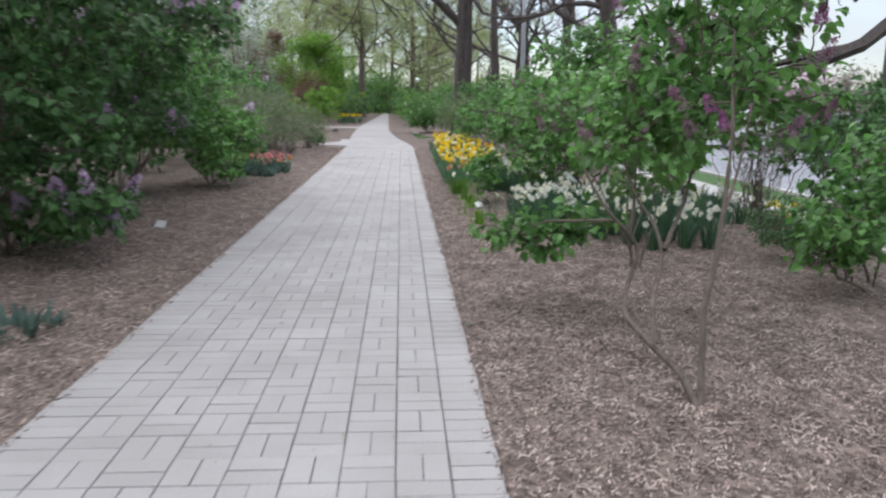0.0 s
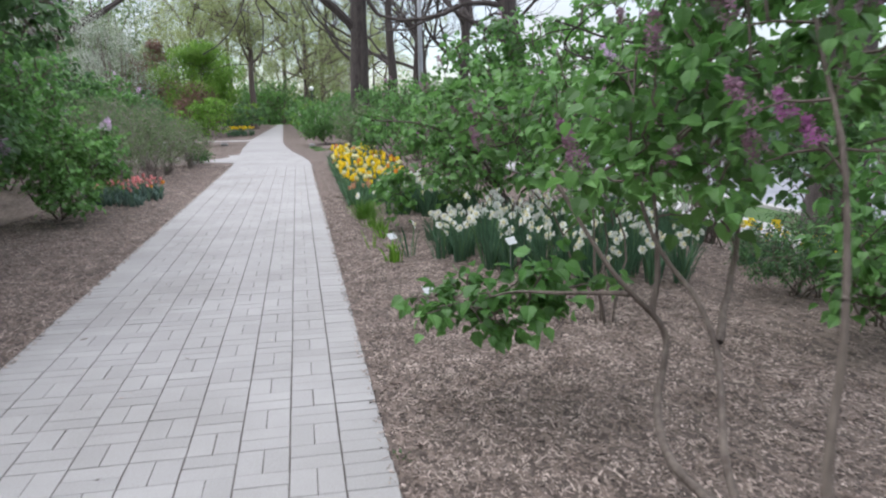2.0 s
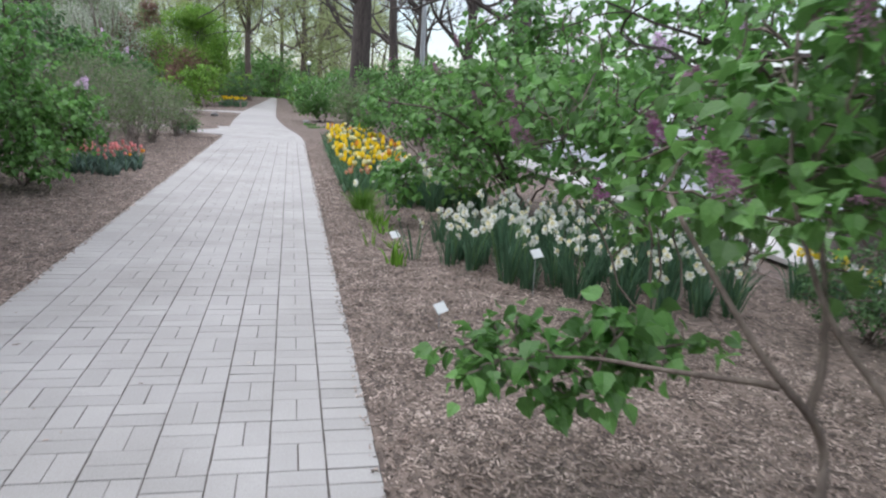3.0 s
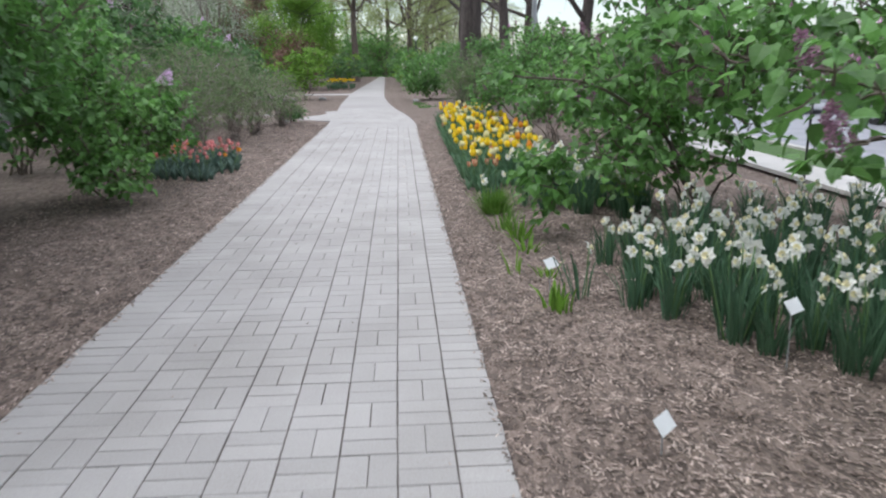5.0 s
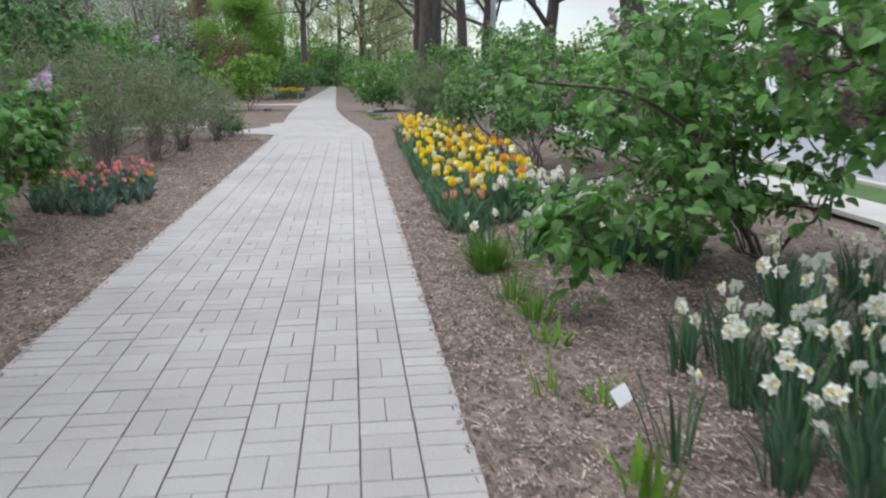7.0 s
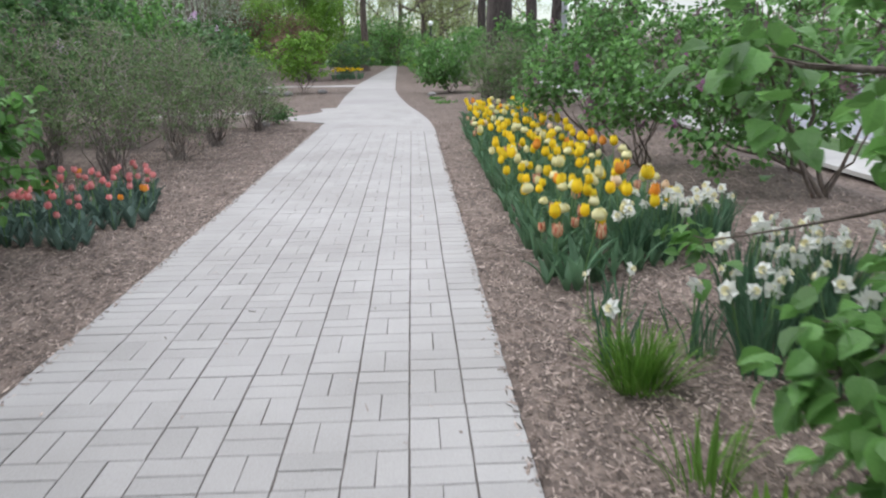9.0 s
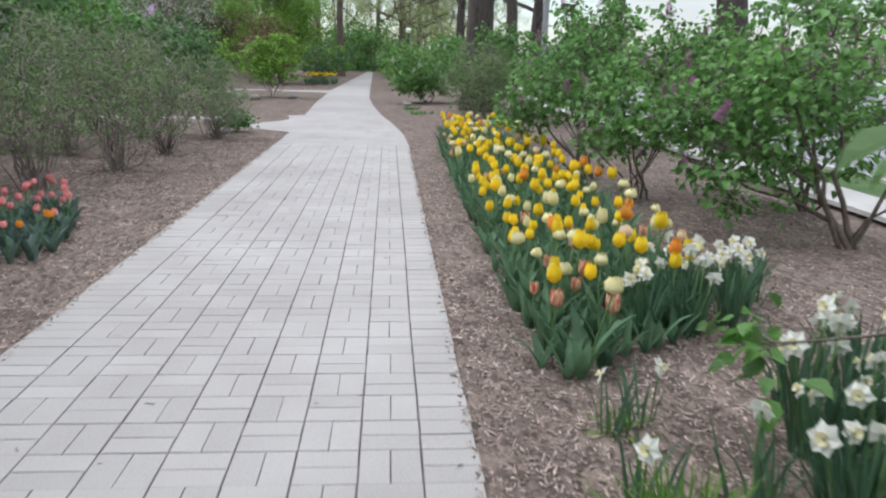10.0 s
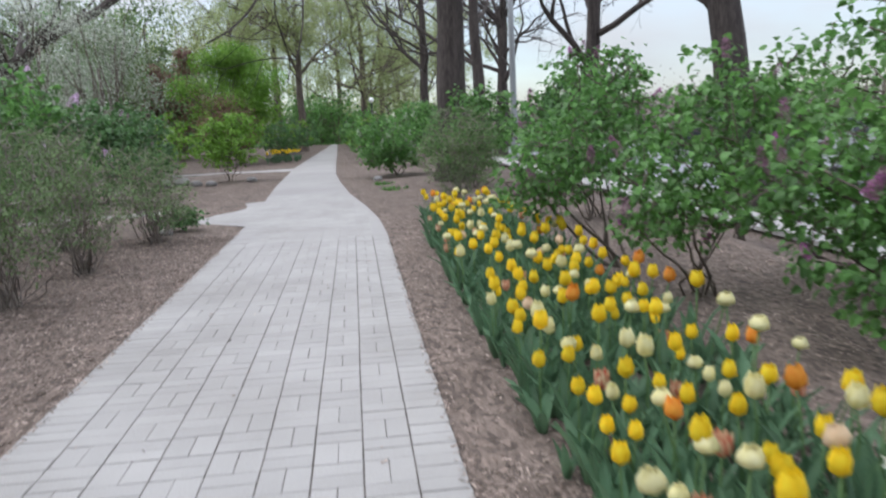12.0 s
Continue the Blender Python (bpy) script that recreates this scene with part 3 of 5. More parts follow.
shrub("low_shrub", (4.2, 6.3, 0.0), [(4.1, 6.3, 0.34, 0.45, 0.4, 0.26, 2), (4.6, 6.2, 0.36, 0.5, 0.4, 0.28, 2)], "low dark fine-leaved shrub in the mulch", 141, 14, 420, 18, 0.034, leaf=LEAFDARKSHADE, stem_r=0.008, shape=OVAL, twig_r=0.003, spread=0.07, group="")
for i, (x, y, h) in enumerate([(5.2, 9.2, 1.5), (5.8, 10.6, 1.4)]):
    shrub("bare_shrub", (x, y, -0.08), [(x, y, h * 0.6, 0.55, 0.5, h * 0.42, 1)], "bare many-stemmed shrub with upright grey stems", 142 + i, 26, 160, 2, 0.035, leaf=GREYLEAF, stem_r=0.011, twig_r=0.004, shape=OVAL, spread=0.08, group="bare shrubs")
shrub("lilac_shrub", (5.4, 7.6, 0.0), [(5.3, 7.6, 1.0, 0.8, 0.8, 0.6, 2)], LILAC_R, 24, 5, 130, 17, 0.085, leaf=LEAFDARKSHADE, blossoms=((3, 3),))
shrub("lilac_shrub", (3.45, 11.1, 0.0), [(3.3, 11.0, 1.35, 1.1, 1.1, 0.6, 5), (2.7, 10.8, 1.1, 0.6, 0.6, 0.42, 2.2), (2.4, 10.3, 0.6, 0.4, 0.4, 0.28, 1.2), (1.84, 11.4, 0.47, 0.12, 0.1, 0.1, 0.12), (3.3, 10.8, 2.05, 0.95, 0.9, 0.45, 3.0), (1.78, 9.95, 0.5, 0.22, 0.25, 0.3, 0.9), (1.46, 10.2, 1.18, 0.16, 0.14, 0.14, 0.2), (2.1, 10.35, 1.15, 0.3, 0.25, 0.25, 0.35), (3.4, 10.6, 1.0, 0.6, 0.6, 0.35, 1.6), (3.0, 10.7, 0.55, 0.7, 0.6, 0.28, 1.8)],
      "lilac shrub with broad bright green leaves among white daffodils", 15, 7, 470, 13, 0.088, blossoms=((2, 14), (4, 3)), stem_r=0.017, bloom_from=0.9,
      lines=[[(3.4, 11.0, 0.0), (2.9, 10.7, 0.8), (2.2, 10.4, 1.2), (1.45, 10.2, 1.25)], [(3.4, 11.0, 0.0), (3.0, 10.7, 0.5), (2.5, 10.5, 0.85), (2.15, 10.05, 0.75)], [(2.95, 11.1, 0.75), (2.6, 11.2, 0.64), (2.2, 11.3, 0.54), (1.9, 11.4, 0.47)]])
shrub("lilac_shrub", (4.1, 14.35, 0.0), [(3.4, 14.75, 1.0, 0.6, 0.6, 0.45, 3), (3.75, 14.6, 1.45, 0.65, 0.6, 0.4, 2.2), (3.0, 15.0, 0.95, 0.4, 0.45, 0.35, 1.2), (3.3, 14.6, 0.5, 0.5, 0.45, 0.22, 1.2), (4.5, 14.3, 1.2, 0.6, 0.6, 0.5, 1.6)], LILAC_R, 16, 3, 300, 15, 0.066, blossoms=((2, 14), (4, 3)), stem_r=0.022,
      lines=[[(4.1, 14.35, -0.03), (3.95, 14.4, 0.2), (3.8, 14.45, 0.45), (3.75, 14.5, 0.8), (3.7, 14.6, 1.4)], [(3.95, 14.4, 0.2), (3.65, 14.5, 0.36), (3.35, 14.6, 0.42), (3.15, 14.8, 0.6)], [(3.8, 14.45, 0.45), (3.5, 14.65, 0.7), (3.1, 14.95, 0.95)], [(4.1, 14.35, 0.05), (4.25, 14.3, 0.5), (4.5, 14.3, 1.2)]])
shrub("lilac_shrub", (3.12, 16.3, 0.0), [(3.2, 16.3, 0.95, 0.75, 0.65, 0.42, 3), (2.85, 16.3, 0.6, 0.4, 0.4, 0.25, 1), (3.4, 16.3, 1.4, 0.55, 0.5, 0.25, 1.3), (3.2, 16.3, 1.75, 0.12, 0.12, 0.18, 0.1), (3.7, 16.2, 1.7, 0.14, 0.14, 0.2, 0.12)], LILAC_R, 17, 8, 270, 15, 0.06, blossoms=((2, 12), (4, 4)), stem_r=0.013)
shrub("lilac_shrub", (2.95, 17.6, 0.0), [(2.65, 17.7, 1.0, 0.75, 0.7, 0.4, 3), (2.25, 17.8, 0.75, 0.35, 0.4, 0.28, 1), (2.9, 17.7, 1.45, 0.5, 0.5, 0.25, 1.2), (3.1, 17.8, 1.85, 0.12, 0.12, 0.2, 0.12), (2.7, 17.8, 1.8, 0.1, 0.1, 0.15, 0.1)], LILAC_R, 18, 4, 260, 15, 0.06, blossoms=((2, 12), (4, 3)), stem_r=0.017,
      lines=[[(2.95, 17.55, -0.03), (2.85, 17.6, 0.2), (2.6, 17.7, 0.42), (2.4, 17.75, 0.7)], [(2.85, 17.6, 0.2), (2.82, 17.65, 0.6), (2.8, 17.7, 1.1)]])
shrub("lilac_shrub", (4.6, 16.0, 0.0), [(4.6, 16.0, 1.3, 1.0, 1.2, 0.6, 3), (4.3, 15.7, 0.7, 0.8, 0.9, 0.35, 1.6), (5.0, 16.2, 1.9, 0.9, 1.0, 0.4, 1.7)], LILAC_R, 19, 6, 290, 16, 0.078, blossoms=((2, 10),), stem_r=0.017)
shrub("lilac_shrub", (3.7, 20.6, 0.0), [(3.5, 20.6, 1.2, 1.0, 0.9, 0.6, 3), (3.9, 20.8, 1.9, 0.7, 0.7, 0.35, 1.2)], LILAC_R, 20, 6, 230, 16, 0.078, blossoms=((2, 8),), stem_r=0.017)
shrub("lilac_shrub", (5.4, 20.0, 0.0), [(5.4, 20.0, 1.1, 1.0, 1.0, 0.7, 3)], LILAC_R, 25, 6, 160, 16, 0.085, leaf=LEAFDARKSHADE, stem_r=0.017)
for i, (x, y) in enumerate([(3.0, 26.2), (4.6, 24.5), (3.4, 31.0), (5.4, 29.0), (2.6, 35.5), (4.8, 36.0)]):
    shrub("lilac_shrub", (x, y, 0.0), [(x, y, 1.05, 1.0, 1.0, 0.7, 3), (x + 0.2, y, 1.75, 0.7, 0.7, 0.35, 1)], LILAC_R, 150 + i, 5, 150, 18, 0.095, leaf=LEAFDARKSHADE if i % 2 else LILACLEAF, blossoms=((2, 3),))
shrub("white_lilac_shrub", (1.75, 31.2, 0.0), [(1.7, 31.2, 0.95, 1.05, 1.0, 0.75, 3), (1.5, 30.9, 0.55, 0.85, 0.6, 0.35, 1.2)], "dense green shrub with white blossom clusters beside the path", 22, 6, 240, 20, 0.09, leaf=LILACLEAF, blossoms=((5, 22),), group="")
shrub("brushy_shrub", (2.35, 23.6, 0.0), [(2.4, 23.6, 0.9, 0.72, 0.5, 0.75, 3)], "brushy brown-green shrub before the big tree", 23, 22, 700, 22, 0.036, leaf=GREYLEAF, bark=TWIG, shape=OVAL, stem_r=0.008, twig_r=0.004, spread=0.1, group="twiggy shrubs")

# ---- shrubs on the left of the path ----
LILAC_L = "tall old lilac with green leaves and pale purple flower clusters"
# crown parts near z 3 are added, mostly out of view, to shade the left mulch
shrub("lilac_shrub", (-2.9, 6.5, 0.0), [(-2.65, 6.4, 1.1, 1.0, 0.95, 0.7, 5), (-2.65, 6.6, 2.0, 1.1, 1.2, 0.65, 5), (-2.6, 6.6, 3.1, 1.3, 1.5, 0.6, 4.5), (-2.0, 6.2, 0.5, 0.35, 0.35, 0.2, 0.6), (-2.6, 6.9, 0.45, 0.8, 0.6, 0.3, 1.6), (-1.8, 6.7, 2.7, 0.5, 0.9, 0.5, 1.8)], LILAC_L, 31, 7, 680, 18, 0.088, leaf=LEAFDARKSHADE, blossoms=((0, 30), (1, 34)), stem_r=0.020)
shrub("lilac_shrub", (-4.3, 8.3, 0.0), [(-4.1, 8.3, 1.2, 1.0, 1.1, 0.8, 5), (-4.1, 8.4, 2.8, 1.1, 1.4, 1.0, 5)], LILAC_L, 37, 6, 360, 18, 0.09, leaf=LEAFDARKSHADE, blossoms=((0, 8), (1, 6)), stem_r=0.019)
shrub("lilac_shrub", (-5.4, 10.3, 0.0), [(-5.2, 10.3, 1.1, 1.1, 1.1, 0.9, 5), (-5.2, 10.4, 2.5, 1.1, 1.2, 0.8, 4)], LILAC_L, 38, 6, 300, 18, 0.095, leaf=LEAFDARKSHADE, blossoms=((0, 4),), stem_r=0.019)
shrub("lilac_shrub", (-3.2, 10.9, 0.0), [(-3.0, 10.9, 1.15, 0.8, 0.8, 0.55, 4), (-3.1, 11.0, 2.0, 0.9, 0.9, 0.5, 4)], LILAC_L, 39, 6, 320, 18, 0.085, blossoms=((0, 5), (1, 4)), stem_r=0.016)
shrub("lilac_shrub", (-3.7, 4.4, 0.0), [(-3.5, 4.4, 1.7, 0.75, 0.8, 0.8, 4), (-3.0, 4.5, 3.1, 1.2, 1.2, 0.6, 4)], LILAC_L, 36, 6, 330, 16, 0.088, leaf=LEAFDARKSHADE, blossoms=((0, 8), (1, 8)), stem_r=0.019)
shrub("lilac_shrub", (-3.1, 9.3, 0.0), [(-2.75, 9.2, 1.2, 0.95, 1.1, 0.6, 5), (-2.7, 9.2, 2.2, 1.05, 1.2, 0.6, 5), (-2.8, 9.4, 3.2, 1.2, 1.4, 0.6, 4), (-1.75, 9.1, 2.7, 0.6, 0.9, 0.45, 2.2), (-1.5, 8.6, 2.25, 0.35, 0.6, 0.4, 1.4)], LILAC_L, 32, 8, 520, 17, 0.088, leaf=LEAFDARKSHADE, blossoms=((0, 12), (1, 12)), stem_r=0.020)
shrub("lilac_shrub", (-4.2, 11.4, 0.0), [(-4.0, 11.4, 1.3, 1.2, 1.2, 0.7, 5), (-4.2, 11.6, 2.3, 1.1, 1.2, 0.6, 4)], LILAC_L, 33, 7, 340, 17, 0.088, blossoms=((0, 8), (1, 8)), stem_r=0.020)
shrub("lilac_shrub", (-2.45, 12.2, 0.0), [(-2.45, 12.1, 0.85, 0.7, 0.75, 0.45, 4), (-2.05, 12.9, 0.6, 0.4, 0.5, 0.22, 1), (-2.8, 12.3, 1.5, 0.75, 0.9, 0.45, 2.8), (-2.15, 13.0, 0.95, 0.45, 0.5, 0.3, 1.4), (-2.6, 11.5, 1.9, 0.6, 0.6, 0.4, 1.6), (-2.2, 11.6, 0.4, 0.4, 0.4, 0.22, 0.9)], "young lilac with bright green leaves beside red tulips", 34, 6, 430, 17, 0.08, blossoms=((1, 5),), stem_r=0.016)
shrub("lilac_shrub", (-4.3, 14.2, 0.0), [(-4.2, 14.2, 1.2, 1.1, 1.1, 0.7, 4), (-4.3, 14.4, 2.1, 1.1, 1.1, 0.6, 3)], LILAC_L, 35, 7, 300, 17, 0.088, blossoms=((0, 6),), stem_r=0.019)
for i, (x, y, h) in enumerate([(-4.8, 17.0, 2.7), (-4.6, 19.8, 2.7), (-4.2, 22.2, 2.4), (-4.6, 27.6, 2.1), (-6.8, 15.0, 3.3), (-6.7, 18.5, 3.2), (-6.4, 22.0, 3.0), (-5.8, 26.6, 2.5), (-6.5, 8.0, 3.6), (-6.5, 11.5, 3.6), (-5.4, 6.0, 3.4), (-8.4, 24.5, 3.0), (-8.0, 29.0, 2.8)]):
    shrub("lilac_shrub", (x, y, 0.0), [(x, y, h * 0.42, 1.25, 1.25, h * 0.34, 4), (x, y, h * 0.78, 1.05, 1.05, h * 0.24, 3)], LILAC_L, 40 + i, 6, 230, 17, 0.10, leaf=LEAFDARKSHADE if i % 2 else LILACLEAF, blossoms=((0, 5), (2, 6)), stem_r=0.019)
TWIGGY = "twiggy grey-brown shrub with tiny opening leaves in bark mulch"
for i, (x, y, h) in enumerate([(-2.6, 16.4, 1.5), (-2.25, 17.6, 1.5), (-2.2, 19.2, 1.4), (-1.95, 21.0, 1.1), (-3.5, 16.9, 1.6), (-3.3, 18.8, 1.6), (-3.0, 20.8, 1.4), (-3.5, 15.6, 1.45)]):
    shrub("twiggy_shrub", (x, y, 0.0), [(x, y, h * 0.55, 0.55, 0.6, h * 0.38, 2), (x - 0.15, y + 0.2, h * 0.85, 0.5, 0.55, h * 0.3, 1.4), (x + 0.25, y - 0.25, h * 0.5, 0.4, 0.4, h * 0.3, 0.8)], TWIGGY, 60 + i, 34, 560, 13, 0.036, leaf=GREYLEAF, bark=TWIG, shape=OVAL, stem_r=0.009, twig_r=0.0034, spread=0.08, group="twiggy shrubs")
shrub("low_shrub", (-1.85, 22.05, 0.0), [(-1.85, 22.05, 0.2, 0.28, 0.22, 0.14, 1)], "low dark green shrub at the corner of the side path", 70, 5, 60, 12, 0.06, leaf=LEAFDARKSHADE, stem_r=0.008, group="")
shrub("round_shrub", (-2.7, 32.2, 0.0), [(-2.7, 32.2, 1.0, 1.05, 0.95, 0.6, 3), (-2.6, 32.2, 1.5, 0.8, 0.7, 0.4, 1.5)], "rounded fresh green shrub by the side path", 71, 6, 260, 20, 0.08, leaf=LEAFLIGHT, group="")
shrub("round_shrub", (-4.6, 30.2, 0.0), [(-4.6, 30.2, 0.9, 1.0, 1.0, 0.6, 3), (-4.8, 30.6, 1.6, 0.9, 0.9, 0.5, 2)], "dark green rounded shrub behind the side path", 72, 6, 240, 20, 0.09, leaf=LEAFDARKSHADE, group="")
for i, (x, y, w, h) in enumerate([(-2.6, 47.5, 1.2, 1.9), (1.5, 40, 1.3, 2.1), (1.5, 46, 1.4, 2.0), (1.2, 53, 1.4, 2.1), (1.0, 60, 1.4, 2.2), (-3.0, 53, 1.5, 2.2), (-2.9, 59, 1.5, 2.4), (-3.0, 66, 1.6, 2.6), (0.9, 67, 1.4, 2.4), (3.6, 42, 1.5, 2.4), (4.0, 50, 1.6, 2.6), (-5.8, 37.5, 1.4, 2.2), (-5.5, 49, 1.6, 2.6)]):
    shrub("round_shrub", (x, y, 0.0), [(x, y, h * 0.5, w, w * 1.5, h * 0.45, 3)], "dense green shrub near the far end of the path", 75 + i, 5, 130, 26, 0.15, leaf=(LEAFDARKSHADE, LILACLEAF, LEAFLIGHT)[i % 3], shape=OVAL, group="far shrubs")

# ---- trees ----
bare_tree("oak_tree", (2.87, 28.0, 0.0), "big bare tree with dark furrowed trunk and spreading limbs", 81, 16, 0.37, 5, (0.0, 0.0), 6.5,
          limbs=[(3.9, (-1.0, -0.1, 0.45), 7.0, 0.15), (4.9, (1.0, -0.3, 0.5), 4.5, 0.12), (5.4, (-0.7, -0.4, 0.6), 5.0, 0.12)])
for i, (x, y, h, r, lean, ln) in enumerate([(7.55, 10.2, 14, 0.36, (0.02, 0), 5), (7.7, 24.0, 14, 0.36, (-0.12, 0), 5), (7.6, 32.6, 14, 0.27, (0.06, 0), 5), (5.6, 40, 14, 0.28, (-0.03, 0), 5), (7.7, 47, 15, 0.3, (0.05, 0), 5), (4.6, 52, 15, 0.28, (0.0, 0), 5), (10.5, 58, 14, 0.3, (-0.05, 0), 5)]):
    bare_tree("bare_tree", (x, y, -0.4 if x > 6 else 0.0), "leafless tree with grey-brown trunk and fine twigs", 90 + i, h, r, ln, lean, 3.0, spread=0.6)
bare_tree("bare_tree", (-11.7, 41.0, 0.0), "leafless tree forking low into heavy dark limbs", 99, 13, 0.34, 4, (0.0, 0), 3.6, limbs=[(4.1, (0.95, 0.0, 0.72), 8.0, 0.22), (4.1, (-0.55, 0.0, 0.85), 6.5, 0.22)], trunk_top=0.33)
for i, (x, y, h) in enumerate([(-2.3, 57, 13), (-0.3, 80, 15), (3.2, 72, 14), (-7.5, 66, 15), (6.8, 75, 14), (-5.0, 73, 16), (1.6, 62, 13)]):
    bare_tree("young_leaf_tree", (x, y, 0.0), "tall tree with a veil of young yellow-green leaves", 110 + i, h, 0.26, 4, (0, 0), 2.5, BARK, (), LEAFYELLOW, 0.13, 17000, spread=0.9)
leafy_tree("green_tree", (-4.1, 44, 0.0), "round-topped small tree with bright green new leaves", 120, 4.5, 2.3, LEAFLIGHT, 0.11, 26000, 1.9, blob_count=26)
leafy_tree("copper_tree", (-9.0, 54, 0.0), "copper-red leaved small tree behind the shrubs", 121, 5.8, 1.9, LEAFRED, 0.16, 15000, 1.0, blob_count=26)
leafy_tree("copper_tree", (-4.4, 42.2, 0.0), "dull red leaved bush under the green tree", 126, 2.5, 1.3, LEAFRED, 0.12, 5000, 0.5)
leafy_tree("white_blossom_tree", (-9.6, 38, 0.0), "small tree covered in white blossom", 122, 6.4, 2.6, WHITEBLOOM, 0.07, 15000, 1.4, blob_count=26)
leafy_tree("white_blossom_tree", (-6.6, 35, 0.0), "small tree covered in white blossom", 123, 4.9, 2.0, WHITEBLOOM, 0.06, 12000, 1.4, blob_count=24)
leafy_tree("redbud_tree", (10.4, 18.5, -0.4), "small redbud in magenta blossom by the road", 124, 2.6, 0.9, MAGENTA, 0.06, 2600, 1.1, 0.06, 10)
leafy_tree("green_tree", (-13, 30, 0.0), "leafy green tree behind the lilacs", 125, 6.0, 3.0, LEAFLIGHT, 0.14, 10000, 1.0)


def far_wood(name, x0, x1, y0, y1, height, leaf, seed, count, label, size=0.5):
    """Woods that close the view, and unseen shade trees: uneven crowns of many leaf clumps on trunks."""
    rng = np.random.default_rng(seed)
    ob = thing(name, (0, 0, 0), label, "woods", kind="stuff")
    tr = Soup()
    n = int(abs(x1 - x0 + y1 - y0) / 2.2) + 4
    C, S = [], []
    for i in range(n):
        x, y, h = rng.uniform(x0, x1), rng.uniform(y0, y1), height * rng.uniform(0.6, 1.15)
        P = bent((x, y, -0.1), (x + rng.normal(0, 0.4), y, h * 0.9), rng, 7, 0.03)
        tr.tube(P, np.linspace(0.18, 0.04, 7), 6)
        for j in range(9):
            u = rng.uniform(0.12, 1.0)
            C.append((x + rng.normal(0, 1.5), y + rng.normal(0, 1.5), h * u))
            S.append(rng.uniform(0.6, 1.4))
            tr.tube(bent(P[3], C[-1], rng, 5, 0.08), np.linspace(0.06, 0.015, 5), 4, False)
    C, S = np.array(C), np.array(S)
    k = rng.integers(len(C), size=count)
    d = rng.normal(0, 0.6, (count, 3))
    L = C[k] + d * S[k][:, None]
    L[:, 2] = np.maximum(L[:, 2], 0.1)
    R = rotations(rng.random(count) * 6.28, rng.normal(-0.5, 0.6, count), rng.normal(0, 0.6, count))
    V, F = scatter(OVAL, L, R, size * rng.uniform(0.5, 1.2, count))
    part("trunk", tr.mesh("trunk", BARK), ob, kind="stuff")
    part("crown", mesh("crown", V, F, leaf), ob, kind="stuff")


far_wood("far_wood", -34, 16, 84, 100, 12, LEAFYELLOW, 130, 70000, "distant wood in young yellow-green leaf", 0.24)
far_wood("far_wood", -20, -10, 46, 66, 8, GREYLEAF, 137, 50000, "grey-green trees behind the copper tree", 0.22)
far_wood("far_wood", -16, 6, 72, 80, 3.4, LILACLEAF, 131, 26000, "green thicket at the far end of the path", 0.24)
far_wood("far_wood", -22, -13, 10, 70, 7.2, LILACLEAF, 132, 40000, "belt of green trees beside the garden", 0.24)
# added behind the camera, out of view, to keep sky light off the start
far_wood("far_wood", -14, 6, -16, -7, 10, LILACLEAF, 133, 26000, "unseen tall trees behind the start, added to shade it", 0.4)
# added belt: backdrop at the upper left, and shade for the left beds
far_wood("far_wood", -15, -8, -6, 14, 9, LILACLEAF, 136, 26000, "tall green trees behind the lilacs, added as backdrop and shade", 0.35)
far_wood("far_wood", 19, 24, -20, 120, 2.4, TWIG, 134, 30000, "grey-brown hedge across the road", 0.25)
far_wood("far_wood", 45, 60, -20, 140, 4.5, GREYLEAF, 135, 14000, "grey-green trees across the road", 0.5)


# ---- flowers ----
frng = np.random.default_rng(7)


def blade(sp, foot, ang, length, width, lean, rng, curl=0.5, k=5):
    """A strap leaf that rises and bends over."""
    d = np.array([np.cos(ang), np.sin(ang), 0.0])
    w = np.array([-np.sin(ang), np.cos(ang), 0.0])
    s = np.linspace(0, 1, k)
    tilt = lean + curl * s ** 2
    step = length / (k - 1)
    P = [np.asarray(foot, float)]
    for i in range(1, k):
        P.append(P[-1] + step * (d * np.sin(tilt[i]) + np.array([0, 0, 1]) * np.cos(tilt[i])))
    P = np.array(P)
    ww = width * np.array([0.55, 1.0, 0.95, 0.7, 0.08])[:k]
    fold = d * width * 0.25
    V = np.concatenate([P - w * ww[:, None] / 2 - fold * 0.5, P + fold * 0.5, P + w * ww[:, None] / 2 - fold * 0.5])
    F = []
    for i in range(k - 1):
        F += [(i, k + i, k + i + 1, i + 1), (k + i, 2 * k + i, 2 * k + i + 1, k + i + 1)]
    sp.add(V, F)


